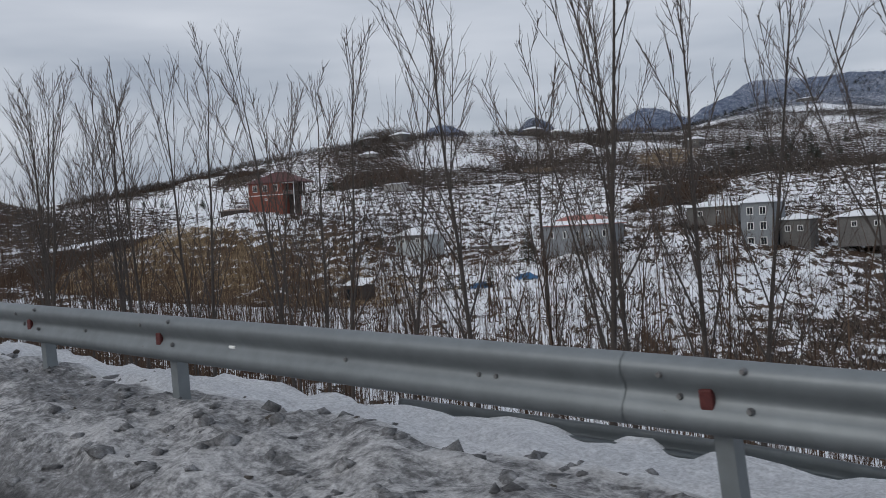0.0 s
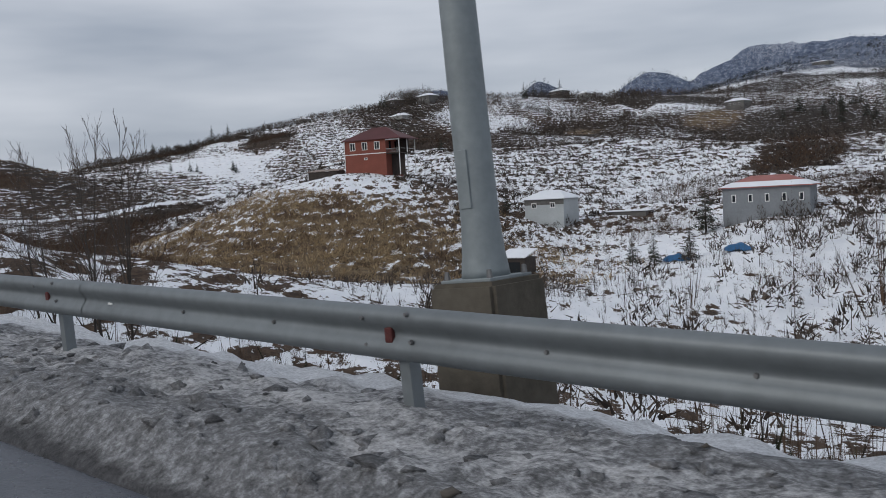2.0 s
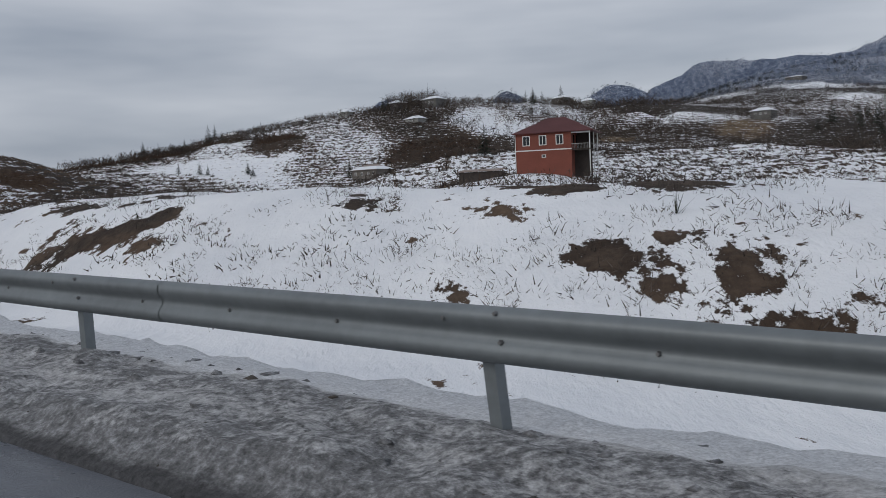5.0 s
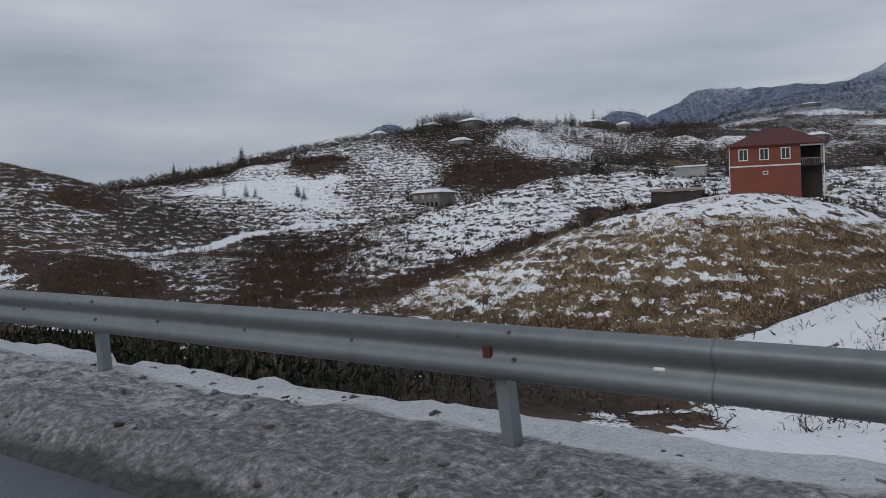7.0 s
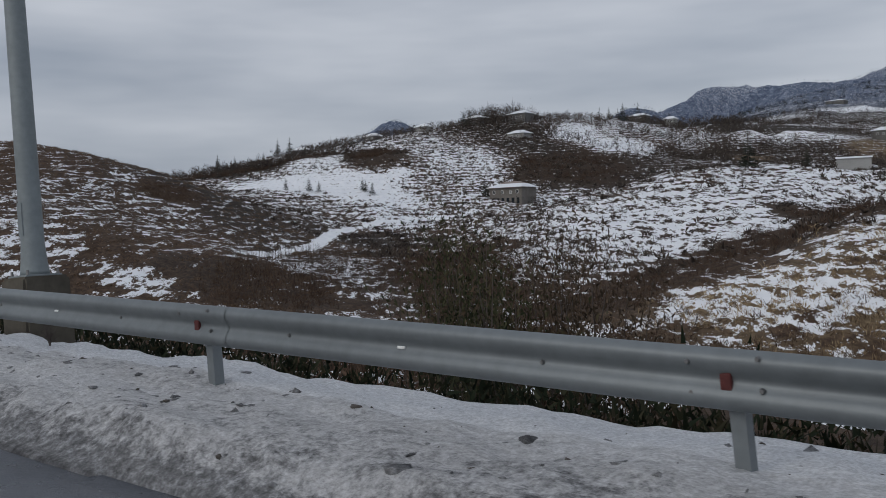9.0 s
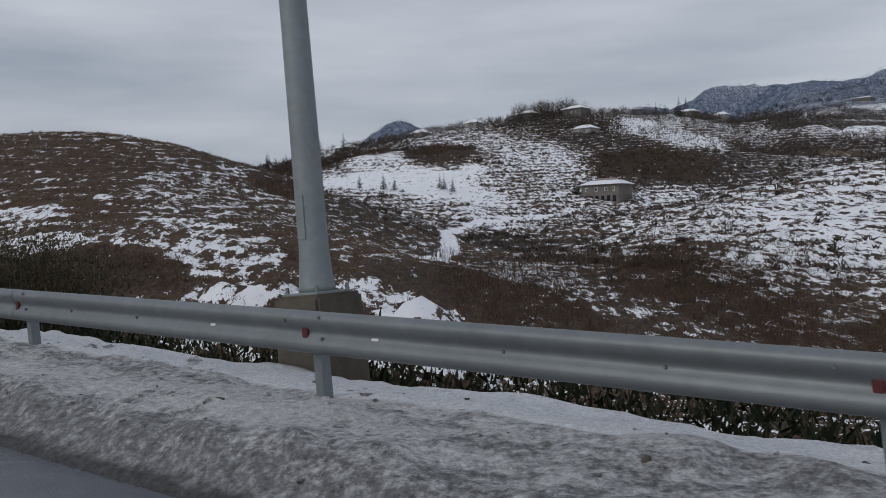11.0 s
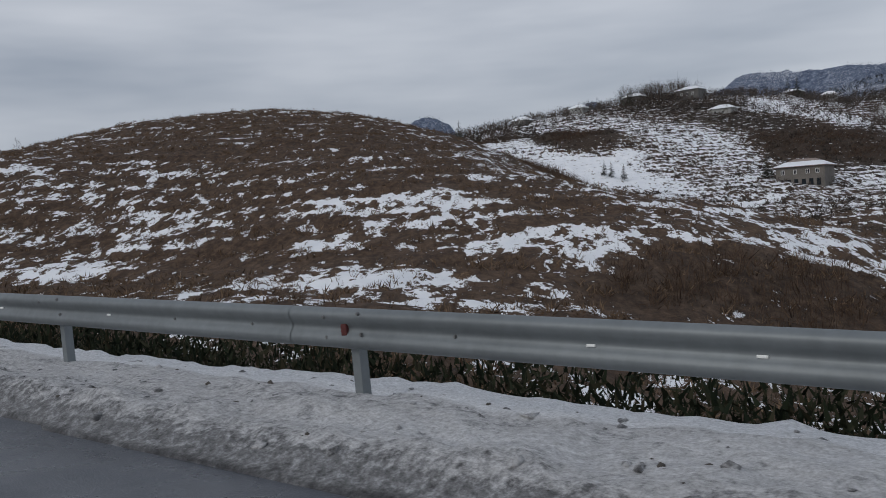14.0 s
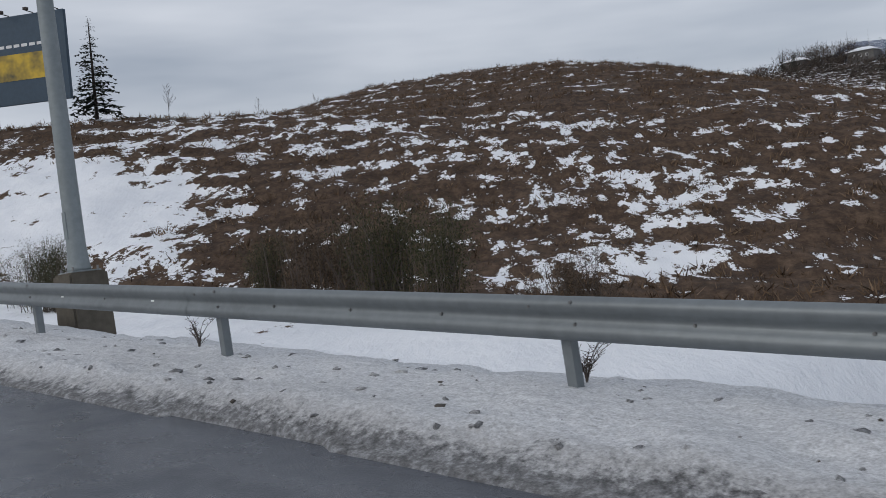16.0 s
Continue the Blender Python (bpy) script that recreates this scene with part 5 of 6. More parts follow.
def beside(n, x0, x1, o0, o1, power=1.0, keep=None):
    """n places beside the rail."""
    x = rng.uniform(min(x0, x1), max(x0, x1), n)
    off = o0 + (o1 - o0) * rng.uniform(0, 1, n) ** power
    if keep is not None:
        k = keep(x, off) > rng.uniform(0, 1, n)
        x, off = x[k], off[k]
    y = rail_y(x) + off
    return np.stack([x, y, ground_z(x, y)], 1)


def around(x, y, cx, cy, rx, ry, turn=0.0):
    c, s = math.cos(radians(turn)), math.sin(radians(turn))
    u, v = (x - cx) * c + (y - cy) * s, -(x - cx) * s + (y - cy) * c
    return np.clip(1.3 - np.sqrt((u / rx) ** 2 + (v / ry) ** 2) + 0.35 * fbm(x / 18, y / 18, 91, 3), 0, 1)


def clumped(x, y, size=14.0, seed=95, bias=0.0):
    return np.clip(0.5 + 1.4 * fbm(x / size, y / size, seed, 3) + bias, 0, 1)


def tussocks(bases, count, low, high, tall=0.7, size=0.45, slim=0.4, up=0.5):
    """Low clumps: leaf-like triangles strewn over a flattened dome at each base point."""
    n = len(bases) * count
    r = np.repeat(rng.uniform(low, high, len(bases)), count)
    ang, lift = rng.uniform(0, 2 * np.pi, n), rng.uniform(0.05, 1.0, n)
    out = np.sqrt(1 - lift * lift) * rng.uniform(0.5, 1.15, n)
    c = np.repeat(bases, count, axis=0) + np.stack([np.cos(ang) * out * r, np.sin(ang) * out * r, lift * r * tall * rng.uniform(0.6, 1.1, n) - 0.05], 1)
    d = np.stack([np.cos(ang) * out, np.sin(ang) * out, lift * 0.5 + up], 1) + rng.normal(0, 0.45, (n, 3))
    d /= np.linalg.norm(d, axis=1)[:, None]
    e = np.cross(d, rng.normal(0, 1, (n, 3)))
    e /= np.linalg.norm(e, axis=1)[:, None]
    h = (r * size * rng.uniform(0.6, 1.3, n))[:, None]
    v = np.stack([c - d * h * 0.6 - e * h * slim * 0.5, c - d * h * 0.6 + e * h * slim * 0.5, c + d * h], 1).reshape(-1, 3)
    return v, np.arange(n * 3).reshape(-1, 3)


def bare(x, y):
    """How free of snow the ground is, with terrace lines along the contours."""
    z = ground_z(x, y)
    open_ = 1 - cover(x, y, z)[0]
    lines = np.sin(2 * np.pi * z / 1.5 + 5 * fbm(x / 22, y / 22, 131, 3)) + 1.6 * fbm(x / 5, y / 5, 133, 3)
    return np.clip(open_ * 1.1, 0, 1) ** 1.3 * step(lines, -0.5, 0.7)


# brown grass on the near hill
near_hill = lambda x, y: (around(x, y, -405, 112, 115, 78, -35) > 0.05) * (y - rail_y(x) > 11)
hill = scatter(34000, -480, -275, 38, 215, lambda x, y: near_hill(x, y) * np.clip(1.15 - cover(x, y, 0 * x)[0] * 1.5, 0, 1) * clumped(x, y, 4, 97, 0.15))
lumps = scatter(48000, -480, -275, 38, 215, lambda x, y: near_hill(x, y) * bare(x, y))
stuff("dry_grass", [spray(hill, 6, 0.2, 0.6, 0.7, 0.035), tussocks(lumps, 10, 0.2, 0.6, 0.8, 0.6, 0.25, 0.6)], BROWN_BLADE, "brown winter grass tussocks covering the near hill", "grass")
# straw on the knoll below the red house
on_knoll = lambda x, y: around(x, y, -180, 120, 54, 36) * (np.hypot((x + 192) / 24, (y - 150) / 13) > 1)
knoll = scatter(26000, -250, -110, 65, 165, lambda x, y: on_knoll(x, y) * clumped(x, y, 8, 99, 0.1))
lumps = scatter(15000, -250, -110, 65, 165, lambda x, y: on_knoll(x, y) * clumped(x, y, 11, 141, -0.05))
stuff("straw_grass", [spray(knoll, 5, 0.3, 1.0, 0.55, 0.05), tussocks(lumps, 18, 0.4, 1.1, 1.0, 0.5, 0.22, 0.9)], GOLD_BLADE, "tall straw-coloured grass on the knoll", "grass")
dark_lumps = scatter(7000, -250, -110, 60, 165, lambda x, y: on_knoll(x, y) * clumped(x, y, 9, 143, -0.2))
stuff("knoll_brush", [tussocks(dark_lumps, 18, 0.4, 1.0, 0.9, 0.5, 0.22, 0.6)], BROWN_BLADE, "brown brush between the straw on the knoll", "scrub")
shrubs = scatter(5800, -240, -120, 70, 160, lambda x, y: on_knoll(x, y) * clumped(x, y, 10, 145, 0.1))
stuff("straw_shrubs", [tussocks(shrubs[::2], 26, 0.5, 1.6, 1.0, 0.34, 0.16, 0.8)], GOLD_BLADE, "rounded straw-coloured shrubs on the knoll", "shrubs")
stuff("brown_shrubs", [tussocks(shrubs[1::2], 26, 0.5, 1.6, 1.0, 0.34, 0.16, 0.8)], BROWN_BLADE, "rounded brown shrubs on the knoll", "shrubs")
# scrub on the middle slopes, thickest where the snow is thin
mid = scatter(60000, -620, 30, 150, 560, lambda x, y: bare(x, y) * (1 - near_hill(x, y)))
stuff("scrub", [tussocks(mid, 12, 0.45, 1.4, 0.8, 0.6, 0.58)], SCRUB_BLADE, "low dark scrub along the terraces of snowy slopes", "scrub")
mid = scatter(30000, -150, 40, 60, 160, lambda x, y: bare(x, y) * 0.8)
stuff("valley_scrub", [tussocks(mid, 10, 0.25, 0.8, 0.75, 0.6, 0.3)], SCRUB_BLADE, "low dark scrub on the snowy valley floor", "scrub")
gully = scatter(16000, -400, -240, 110, 300, lambda x, y: around(x, y, -291, 156, 27, 55, 37))
valley = scatter(11000, -258, -165, 35, 125, lambda x, y: clumped(x, y, 20, 103, 0.2) * (1 - on_knoll(x, y)))
stuff("thicket", [spray(gully, 7, 0.5, 2.6, 0.6, 0.03), tussocks(gully, 10, 0.4, 1.3, 1.0, 0.5, 0.2, 0.7), tussocks(valley, 12, 0.4, 1.2, 0.9, 0.5, 0.2, 0.6)], RUST_BLADE, "rust-brown thicket in the gully", "scrub")


def ovals(*rows):
    """A mask over the plan from ovals: x, y, two radii, turn."""
    def keep(x, y):
        best = np.zeros_like(x)
        for cx, cy, rx, ry, turn in rows:
            c, q = math.cos(radians(turn)), math.sin(radians(turn))
            u, v = (x - cx) * c + (y - cy) * q, -(x - cx) * q + (y - cy) * c
            best = np.maximum(best, np.clip(2.6 - 2.2 * np.sqrt((u / rx) ** 2 + (v / ry) ** 2) + 0.9 * fbm(x / 7, y / 7, 63, 3), 0, 1))
        return best
    return keep


copse = ovals((-325, 76, 9, 7, 47), (-296, 113, 18, 10, 135), (-249, 143, 10, 16, -27), (-239, 160, 11, 16, -46), (-230, 181, 26, 3, -57), (-390, 173, 12, 6, 113), (-262, 118, 9, 16, 37), (-286, 150, 10, 30, 37), (-215, 100, 20, 8, 0))
spots = scatter(28000, -410, -190, 66, 215, copse)
stuff("brown_copse", [tussocks(spots, 12, 0.4, 1.1, 1.2, 0.5, 0.14, 0.9), spray(spots, 5, 1.2, 3.0, 0.35, 0.03, 0.3)], RUST_BLADE, "rust-brown leafless brush in hollows of the slope", "scrub")
spur = scatter(5200, -380, -270, 115, 215, ovals((-321, 151, 42, 13, 134), (-175, 192, 16, 14, 0)))
spur = np.concatenate([spur, scatter(1500, -205, -150, 170, 215, ovals((-177, 190, 22, 15, 20)))])
village = ovals((-128, 172, 12, 13, 0), (-81, 118, 6, 6, 0), (-69, 153, 7, 9, 0), (-92, 184, 14, 5, 0), (-112, 212, 24, 12, 0), (-49, 123, 5, 3, 0), (-103, 172, 7, 3, 0), (-60, 168, 6, 3, 0), (-75, 205, 30, 8, 0), (-140, 225, 12, 22, 20), (-45, 150, 8, 6, 0))
spots = scatter(9000, -170, -35, 105, 260, village)
stuff("village_brush", [tussocks(spots, 16, 0.5, 1.4, 1.5, 0.36, 0.12, 0.9), spray(spots, 6, 1.5, 4.2, 0.3, 0.03, 0.3)], RUST_BLADE, "dark brown leafless brush among the village houses", "scrub")
stuff("grey_saplings", [spray(spur, 5, 1.2, 3.0, 0.22, 0.035, 0.2)], SCRUB_BLADE, "thin grey leafless saplings standing in snow", "saplings")
far_copse = ovals((-494, 392, 33, 12, 129), (-394, 413, 26, 30, 34), (-555, 380, 34, 20, 30), (-572, 345, 40, 16, 30), (-133, 281, 12, 36, 10))
spots = scatter(26000, -640, -115, 240, 470, far_copse)
stuff("hill_copse", [tussocks(spots, 16, 0.8, 2.0, 1.3, 0.45, 0.2, 0.8)], RUST_BLADE, "brown leafless copse on the far slope", "scrub")


def wood(n, x0, x1, y0, y1, keep, low_h, high_h, blades, slim=0.12, size=0.42, least=0.3):
    """Bare trees far off: a stem each and a twiggy rounded crown with gaps."""
    b = scatter(n, x0, x1, y0, y1, keep)
    pieces = [spray(b, 1, low_h, high_h, 0.05, 0.05 * low_h)]
    h = rng.uniform(low_h, high_h, len(b))
    for k in range(2):
        c = b.copy()
        c[:, :2] += rng.normal(0, 0.1 * low_h, (len(b), 2))
        c[:, 2] += h * (0.16 + 0.26 * k)
        pieces.append(tussocks(c, blades, low_h * (0.34 - 0.1 * k), high_h * (0.34 - 0.1 * k), 1.5, size, max(slim, least), 0.7))
    return pieces


# rows of hazel on the slopes by the village
gxs, gys = np.meshgrid(np.arange(-235, -75, 2.6), np.arange(196, 292, 3.2))
gxs, gys = (gxs + rng.normal(0, 0.3, gxs.shape)).ravel(), (gys + rng.normal(0, 0.3, gys.shape)).ravel()
rows = np.stack([gxs, gys, ground_z(gxs, gys)], 1)
stuff("hazel_rows", [tussocks(rows, 12, 0.25, 0.6, 1.2, 0.6, 0.4), spray(rows, 4, 0.8, 1.8, 0.3, 0.06)], SCRUB_BLADE, "rows of small leafless hazel bushes on a snowy slope", "bushes")
low = scatter(7500, -150, 60, 60, 170, lambda x, y: clumped(x, y, 13, 107, -0.1))
stuff("valley_saplings", wood(1100, -104, 45, 40, 170, lambda x, y: clumped(x, y, 12, 161, 0.0), 2.2, 6.0, 22, 0.05) + [spray(low, 10, 1.0, 3.2, 0.32, 0.035)], SCRUB_BLADE, "thin leafless saplings in the snowy valley", "saplings")


glades = ovals((-424, 508, 24, 55, 30), (-342, 632, 36, 44, 0), (-290, 598, 18, 44, 10), (-333, 502, 12, 16, 0), (-426, 1345, 50, 190, 10), (-549, 1197, 80, 70, 0), (-400, 1350, 90, 60, 0), (-300, 1000, 60, 50, 0), (-380, 640, 30, 30, 0))
stuff("ridge_wood", wood(1500, -640, -500, 320, 430, ovals((-555, 384, 40, 18, 30), (-578, 352, 44, 16, 30)), 4, 9, 12), SCRUB_BLADE, "dark leafless wood along the ridge", "wood")
stuff("far_wood", wood(9000, -640, -120, 455, 760, lambda x, y: (1 - glades(x, y)) * clumped(x, y, 45, 191, 0.3), 4, 9, 7) + wood(3600, -900, -150, 740, 1300, lambda x, y: (1 - glades(x, y)) * clumped(x, y, 70, 193, 0.35), 6, 11, 8), SCRUB_BLADE, "grey-brown leafless woods on the far slopes", "wood")
crest = lambda x, y: np.maximum(around(x, y, -515, 563, 40, 28), around(x, y, -480, 500, 80, 40, -35) * 0.2)
stuff("hilltop_wood", wood(3600, -640, -410, 400, 640, crest, 4, 9, 16) + wood(330, -560, -485, 530, 590, lambda x, y: around(x, y, -520, 558, 24, 15), 10, 19, 60, 0.1, 0.24, 0.14), SCRUB_BLADE, "grey leafless wood on the hilltop", "wood")
grove = lambda x, y: np.maximum(np.maximum(around(x, y, -430, 690, 60, 30), around(x, y, -480, 775, 70, 40)), 0.7 * around(x, y, -372, 545, 52, 42))
stuff("dark_grove", wood(3200, -600, -310, 490, 850, grove, 6, 12, 14), SCRUB_BLADE, "dark leafless grove behind the village houses", "wood")
stuff("hillside_wood", wood(900, -760, 100, 330, 520, lambda x, y: clumped(x, y, 60, 111, -0.2) * step(y, 330, 480), 3, 7, 14) + wood(5200, -1500, 0, 1200, 2100, lambda x, y: (1 - glades(x, y)) * clumped(x, y, 90, 117, 0.3), 7, 13, 6, 0.5) + wood(600, -2520, -1980, 2420, 2800, lambda x, y: (np.hypot(x + 2237, y - 2680) < 300) * 1.0, 7, 13, 8, 0.5), PINE_BLADE, "dark leafless woods on the far hillsides", "wood")
stuff("slope_trees", wood(1500, -420, 20, 150, 360, lambda x, y: clumped(x, y, 25, 151, -0.15) * (1 - near_hill(x, y)) * (np.hypot(x + 190, y - 140) > 35), 1.6, 4.5, 26, 0.06), SCRUB_BLADE, "small leafless trees dotted over the slopes", "trees")
stuff("frosted_wood", wood(13000, -2500, 200, 1450, 3900, lambda x, y: clumped(x, y, 150, 119, 0.3) * (np.hypot(x + 2237, y - 2680) > 320), 8, 15, 4, 0.7), FROST_HAZE_BLADE, "frosted woods on the distant mountain, haze in their bluish white", "wood")

weeds = scatter(900, -450, -375, 108, 150, lambda x, y: clumped(x, y, 7, 171, 0.0))
stuff("hilltop_weeds", [spray(weeds, 4, 0.4, 1.3, 0.25, 0.022, 0.3)], SCRUB_BLADE, "thin dry weed stalks on the near hill's top", "weeds")
for x, y, h in ((-426.1, 72.7, 3.2), (-423.6, 80.9, 1.9), (-440.0, 108.0, 1.6), (-429.1, 93.3, 2.4)):
    ob = bare_tree(int(-x), 4.0, "leafless shrub on the near hill's skyline", 1.3, 22)
    ob.matrix_basis = pose(x, y, gz(x, y) - 0.1) @ Matrix.Scale(h / 4.0, 4)

def stand(bases, tops, twigs):
    """Upright stems from the ground to about the given heights, with side twigs."""
    n = len(bases)
    tip = bases + rng.normal(0, 0.25, (n, 3))
    tip[:, 2] = np.maximum(bases[:, 2] + 1.0, tops + rng.normal(-0.3, 0.5, n))
    ang = rng.uniform(0, 2 * np.pi, n)
    side = np.stack([np.cos(ang), np.sin(ang), 0 * ang], 1) * 0.016
    v = [np.stack([bases - side, bases + side, tip], 1)]
    for k in range(twigs):
        u = rng.uniform(0.3, 0.95, (n, 1))
        p = bases + (tip - bases) * u
        d = np.stack([rng.normal(0, 0.35, n), rng.normal(0, 0.35, n), rng.uniform(0.6, 1.4, n)], 1) * (1.25 - u)
        ang = rng.uniform(0, 2 * np.pi, n)
        side = np.stack([np.cos(ang), np.sin(ang), 0 * ang], 1) * 0.009
        v.append(np.stack([p - side, p + side, p + d], 1))
    v = np.concatenate(v).reshape(-1, 3)
    return v, np.arange(len(v)).reshape(-1, 3)


# thicket and saplings right behind the rail
brush = beside(4600, 12, -50, 4.6, 30, 1.3, lambda x, o: clumped(x, o, 6, 121, 0.3) * (1 - 0.85 * step(-x, 30, 42)))
thick = beside(1250, -20, -42, 7, 28, 1.0, lambda x, o: clumped(x, o, 9, 181, 0.4) * step(-x, 24, 29) * (1 - step(-x, 35, 41)))
brush_top = road_z(thick[:, 0]) + np.interp(-thick[:, 0], (22, 30, 42, 60), (1.7, 1.5, 0.5, -1.2))
brush_low = beside(2200, -40, -84, 3.0, 30, 1.3, lambda x, o: clumped(x, o, 6, 121, 0.1))
stems = [stand(thick, brush_top, 7), spray(brush, 1, 2.4, 6.2, 0.07, 0.032), spray(brush + np.stack([0 * brush[:, 0], 0 * brush[:, 0], rng.uniform(0.3, 3.0, len(brush))], 1), 8, 0.8, 2.4, 0.4, 0.014, 0.5), spray(brush_low, 7, 0.7, 2.2, 0.35, 0.016, 0.4)]
stuff("roadside_saplings", stems, RUST_BLADE, "dense brown leafless saplings behind the guard rail", "saplings")
low_weeds = beside(2600, -160, -240, 1.2, 8, 1.2, lambda x, o: clumped(x, o * 2, 4, 137, 0.2))
verge = beside(8000, 15, -175, 1.3, 9, 1.4, lambda x, o: clumped(x, o * 3, 3.5, 123, 0.15) * (1 - 0.99 * ((x < -76) & (x > -160))))
hedge_on = lambda x, o: clumped(x, o * 1.5, 5, 127, 0.3) * np.interp(-x, (238, 244, 275, 282, 286, 340, 352, 356, 372, 380), (0, 1, 1, 0.3, 1, 1, 1, 0, 0, 0))
ditch_low = beside(7500, -238, -356, 1.25, 9, 1.0, lambda x, o: np.maximum(hedge_on(x, o), 0.75 * (o < 4.5)))
ditch_mass = beside(4500, -157, -355, 2.1, 3.9, 1.0, lambda x, o: clumped(x, o * 1.5, 6, 129, 0.45) * step(-x, 157, 163))
ditch_top = ditch_mass.copy()
ditch_top[:, 2] = np.maximum(ditch_mass[:, 2], road_z(ditch_mass[:, 0]) - 0.98) + rng.uniform(-0.15, 0.15, len(ditch_mass))
hedge = beside(2400, -238, -356, 3.0, 7.5, 1.0, hedge_on)
hedge[:, 2] += rng.uniform(0.0, 0.9, len(hedge))
slope_low = beside(2600, -36, -72, 1.6, 16, 1.5, lambda x, o: clumped(x, o * 2, 4, 129, 0.3))
stuff("verge_weeds", [spray(verge, 8, 0.2, 0.75, 0.55, 0.022), tussocks(low_weeds, 30, 0.2, 0.6, 1.0, 0.13, 0.3, 0.8), spray(ditch_mass, 3, 1.0, 1.9, 0.15, 0.02), tussocks(ditch_top, 42, 0.55, 0.9, 1.35, 0.12, 0.5, 0.7), tussocks(ditch_low, 20, 0.25, 0.7, 1.0, 0.13, 0.4, 0.8), tussocks(slope_low, 18, 0.2, 0.7, 1.1, 0.32, 0.12, 0.9)], DITCH_BLADE, "dead brown and dark green weeds in the ditch", "weeds")
stuff("ditch_hedge", [tussocks(hedge, 60, 0.3, 0.75, 1.1, 0.075, 0.55, 0.5)], HEDGE_BLADE, "dense olive and brown hedge growing out of the ditch", "hedge")
bench = beside(14200, -84, -167, 4.8, 24, 1.2, lambda x, o: np.maximum(mound_brush(x, o), step(fbm(x / 2.4, o / 1.5, 125, 4) + 0.06 + 0.1 * step(-x, 145, 147), 0.0, 0.2) * (1 - 0.3 * step(-x, 138, 141) * (1 - step(-x, 145, 147)))))
lone = beside(1500, -118, -160, 5.0, 13, 1.0, lambda x, o: clumped(x, o, 3, 177, 0.0))
stuff("bench_scrub", [tussocks(lone, 30, 0.12, 0.45, 0.8, 0.17, 0.35), tussocks(bench, 17, 0.1, 0.42, 0.9, 0.2, 0.2)], SCRUB_BLADE, "low brown scrub poking through deep snow", "scrub")
flank = beside(3800, -82, -150, 17, 60, 1.0, lambda x, o: clumped(x, o, 11, 173, 0.0) * (1 - 0.7 * (x > -104)) * step(o, 15, 24) * (1 - step(o, 32, 56)))
stuff("flank_brush", [tussocks(flank, 20, 0.3, 0.9, 1.0, 0.4, 0.12, 0.8), spray(flank, 4, 0.6, 1.6, 0.35, 0.03, 0.3)], RUST_BLADE, "brown leafless brush on the slope below the knoll", "scrub")
heap_spots = scatter(260, -275, -255, 39, 48, lambda x, y: clumped(x, y, 2, 175, 0.1))
stuff("heap_weeds", [tussocks(heap_spots, 18, 0.12, 0.4, 0.9, 0.4, 0.14, 0.8)], RUST_BLADE, "brown weeds on snowy heaps of soil", "weeds")
stalks = beside(240, 10, -400, 0.5, 1.6, 1.0)
stuff("weed_stalks", [spray(stalks, 9, 0.06, 0.3, 0.6, 0.006, 0.4)], SCRUB_BLADE, "dry weed stalks along the rail", "weeds")

# x and distance from the rail of the larger weeds that stand in the bank
WEED_SPOTS = [(-289.6, 0.25), (-267.1, 0.4), (-258.5, 0.4), (-256.0, 0.6), (-257.5, 1.0), (-136.3, 0.5), (-135.4, 0.5), (-134.2, 0.7), (-133.1, 0.7), (-132.1, 0.7), (-345.6, 0.25), (-300.9, 0.5), (-301.4, 0.15), (-265.7, 0.4), (-266.1, 0.3), (-362.4, 0.4), (-357.6, 0.5), (-337.5, 0.8), (-290.0, 0.5), (-134.0, 1.0), (-131.5, 0.6), (-150.5, 0.7), (-148.0, 0.6), (-186.0, 0.5), (-205.5, 0.6), (-228.0, 0.5)]


def weed(seed, label):
    """A dead weed: thin arched stems with a few withered tips."""
    r = random.Random(seed)
    ob = empty("weed", pose(0, 0, 0), label, "weed", "dead weeds along the rail")
    for k in range(14):
        bm = bmesh.new()
        a, h = r.uniform(0, 2 * math.pi), r.uniform(0.14, 0.42)
        lean = r.uniform(0.15, 0.8)
        pts = [Vector((math.cos(a) * lean * h * u * u, math.sin(a) * lean * h * u * u, h * (u - 0.25 * lean * u * u))) for u in (0, 0.35, 0.7, 1.0)]
        tube(bm, pts, [0.005, 0.004, 0.003, 0.002], 4, False)
        for j in range(6):
            i = r.choice((1, 2))
            p0 = pts[i].lerp(pts[i + 1], r.uniform(0.1, 0.95))
            d = Vector((r.gauss(0, 1), r.gauss(0, 1), r.uniform(0.2, 1))).normalized() * r.uniform(0.03, 0.09)
            tube(bm, [p0 - d * 0.02, p0 + d], [0.003, 0.0015], 3, False)
        part("stem", bm, TWIG, ob)
    return ob


weeds_ = [weed(31 + k, "dead brown weed standing in the snow bank") for k in range(3)]
wr = random.Random(5)
for k, (x, off) in enumerate(WEED_SPOTS):
    z = max(float(bank_height(np.array([x]), np.array([off]))[0]), gz(x, float(rail_y(x)) + off))
    at = pose(x, float(rail_y(x)) + off, z - 0.02, 0, 0, wr.uniform(0, 360)) @ Matrix.Scale(wr.uniform(0.4, 1.1), 4)
    if k < 3:
        weeds_[k].matrix_basis = at
    else:
        ob = copy_thing(weeds_[k % 3], at)
        ob.matrix_basis = at


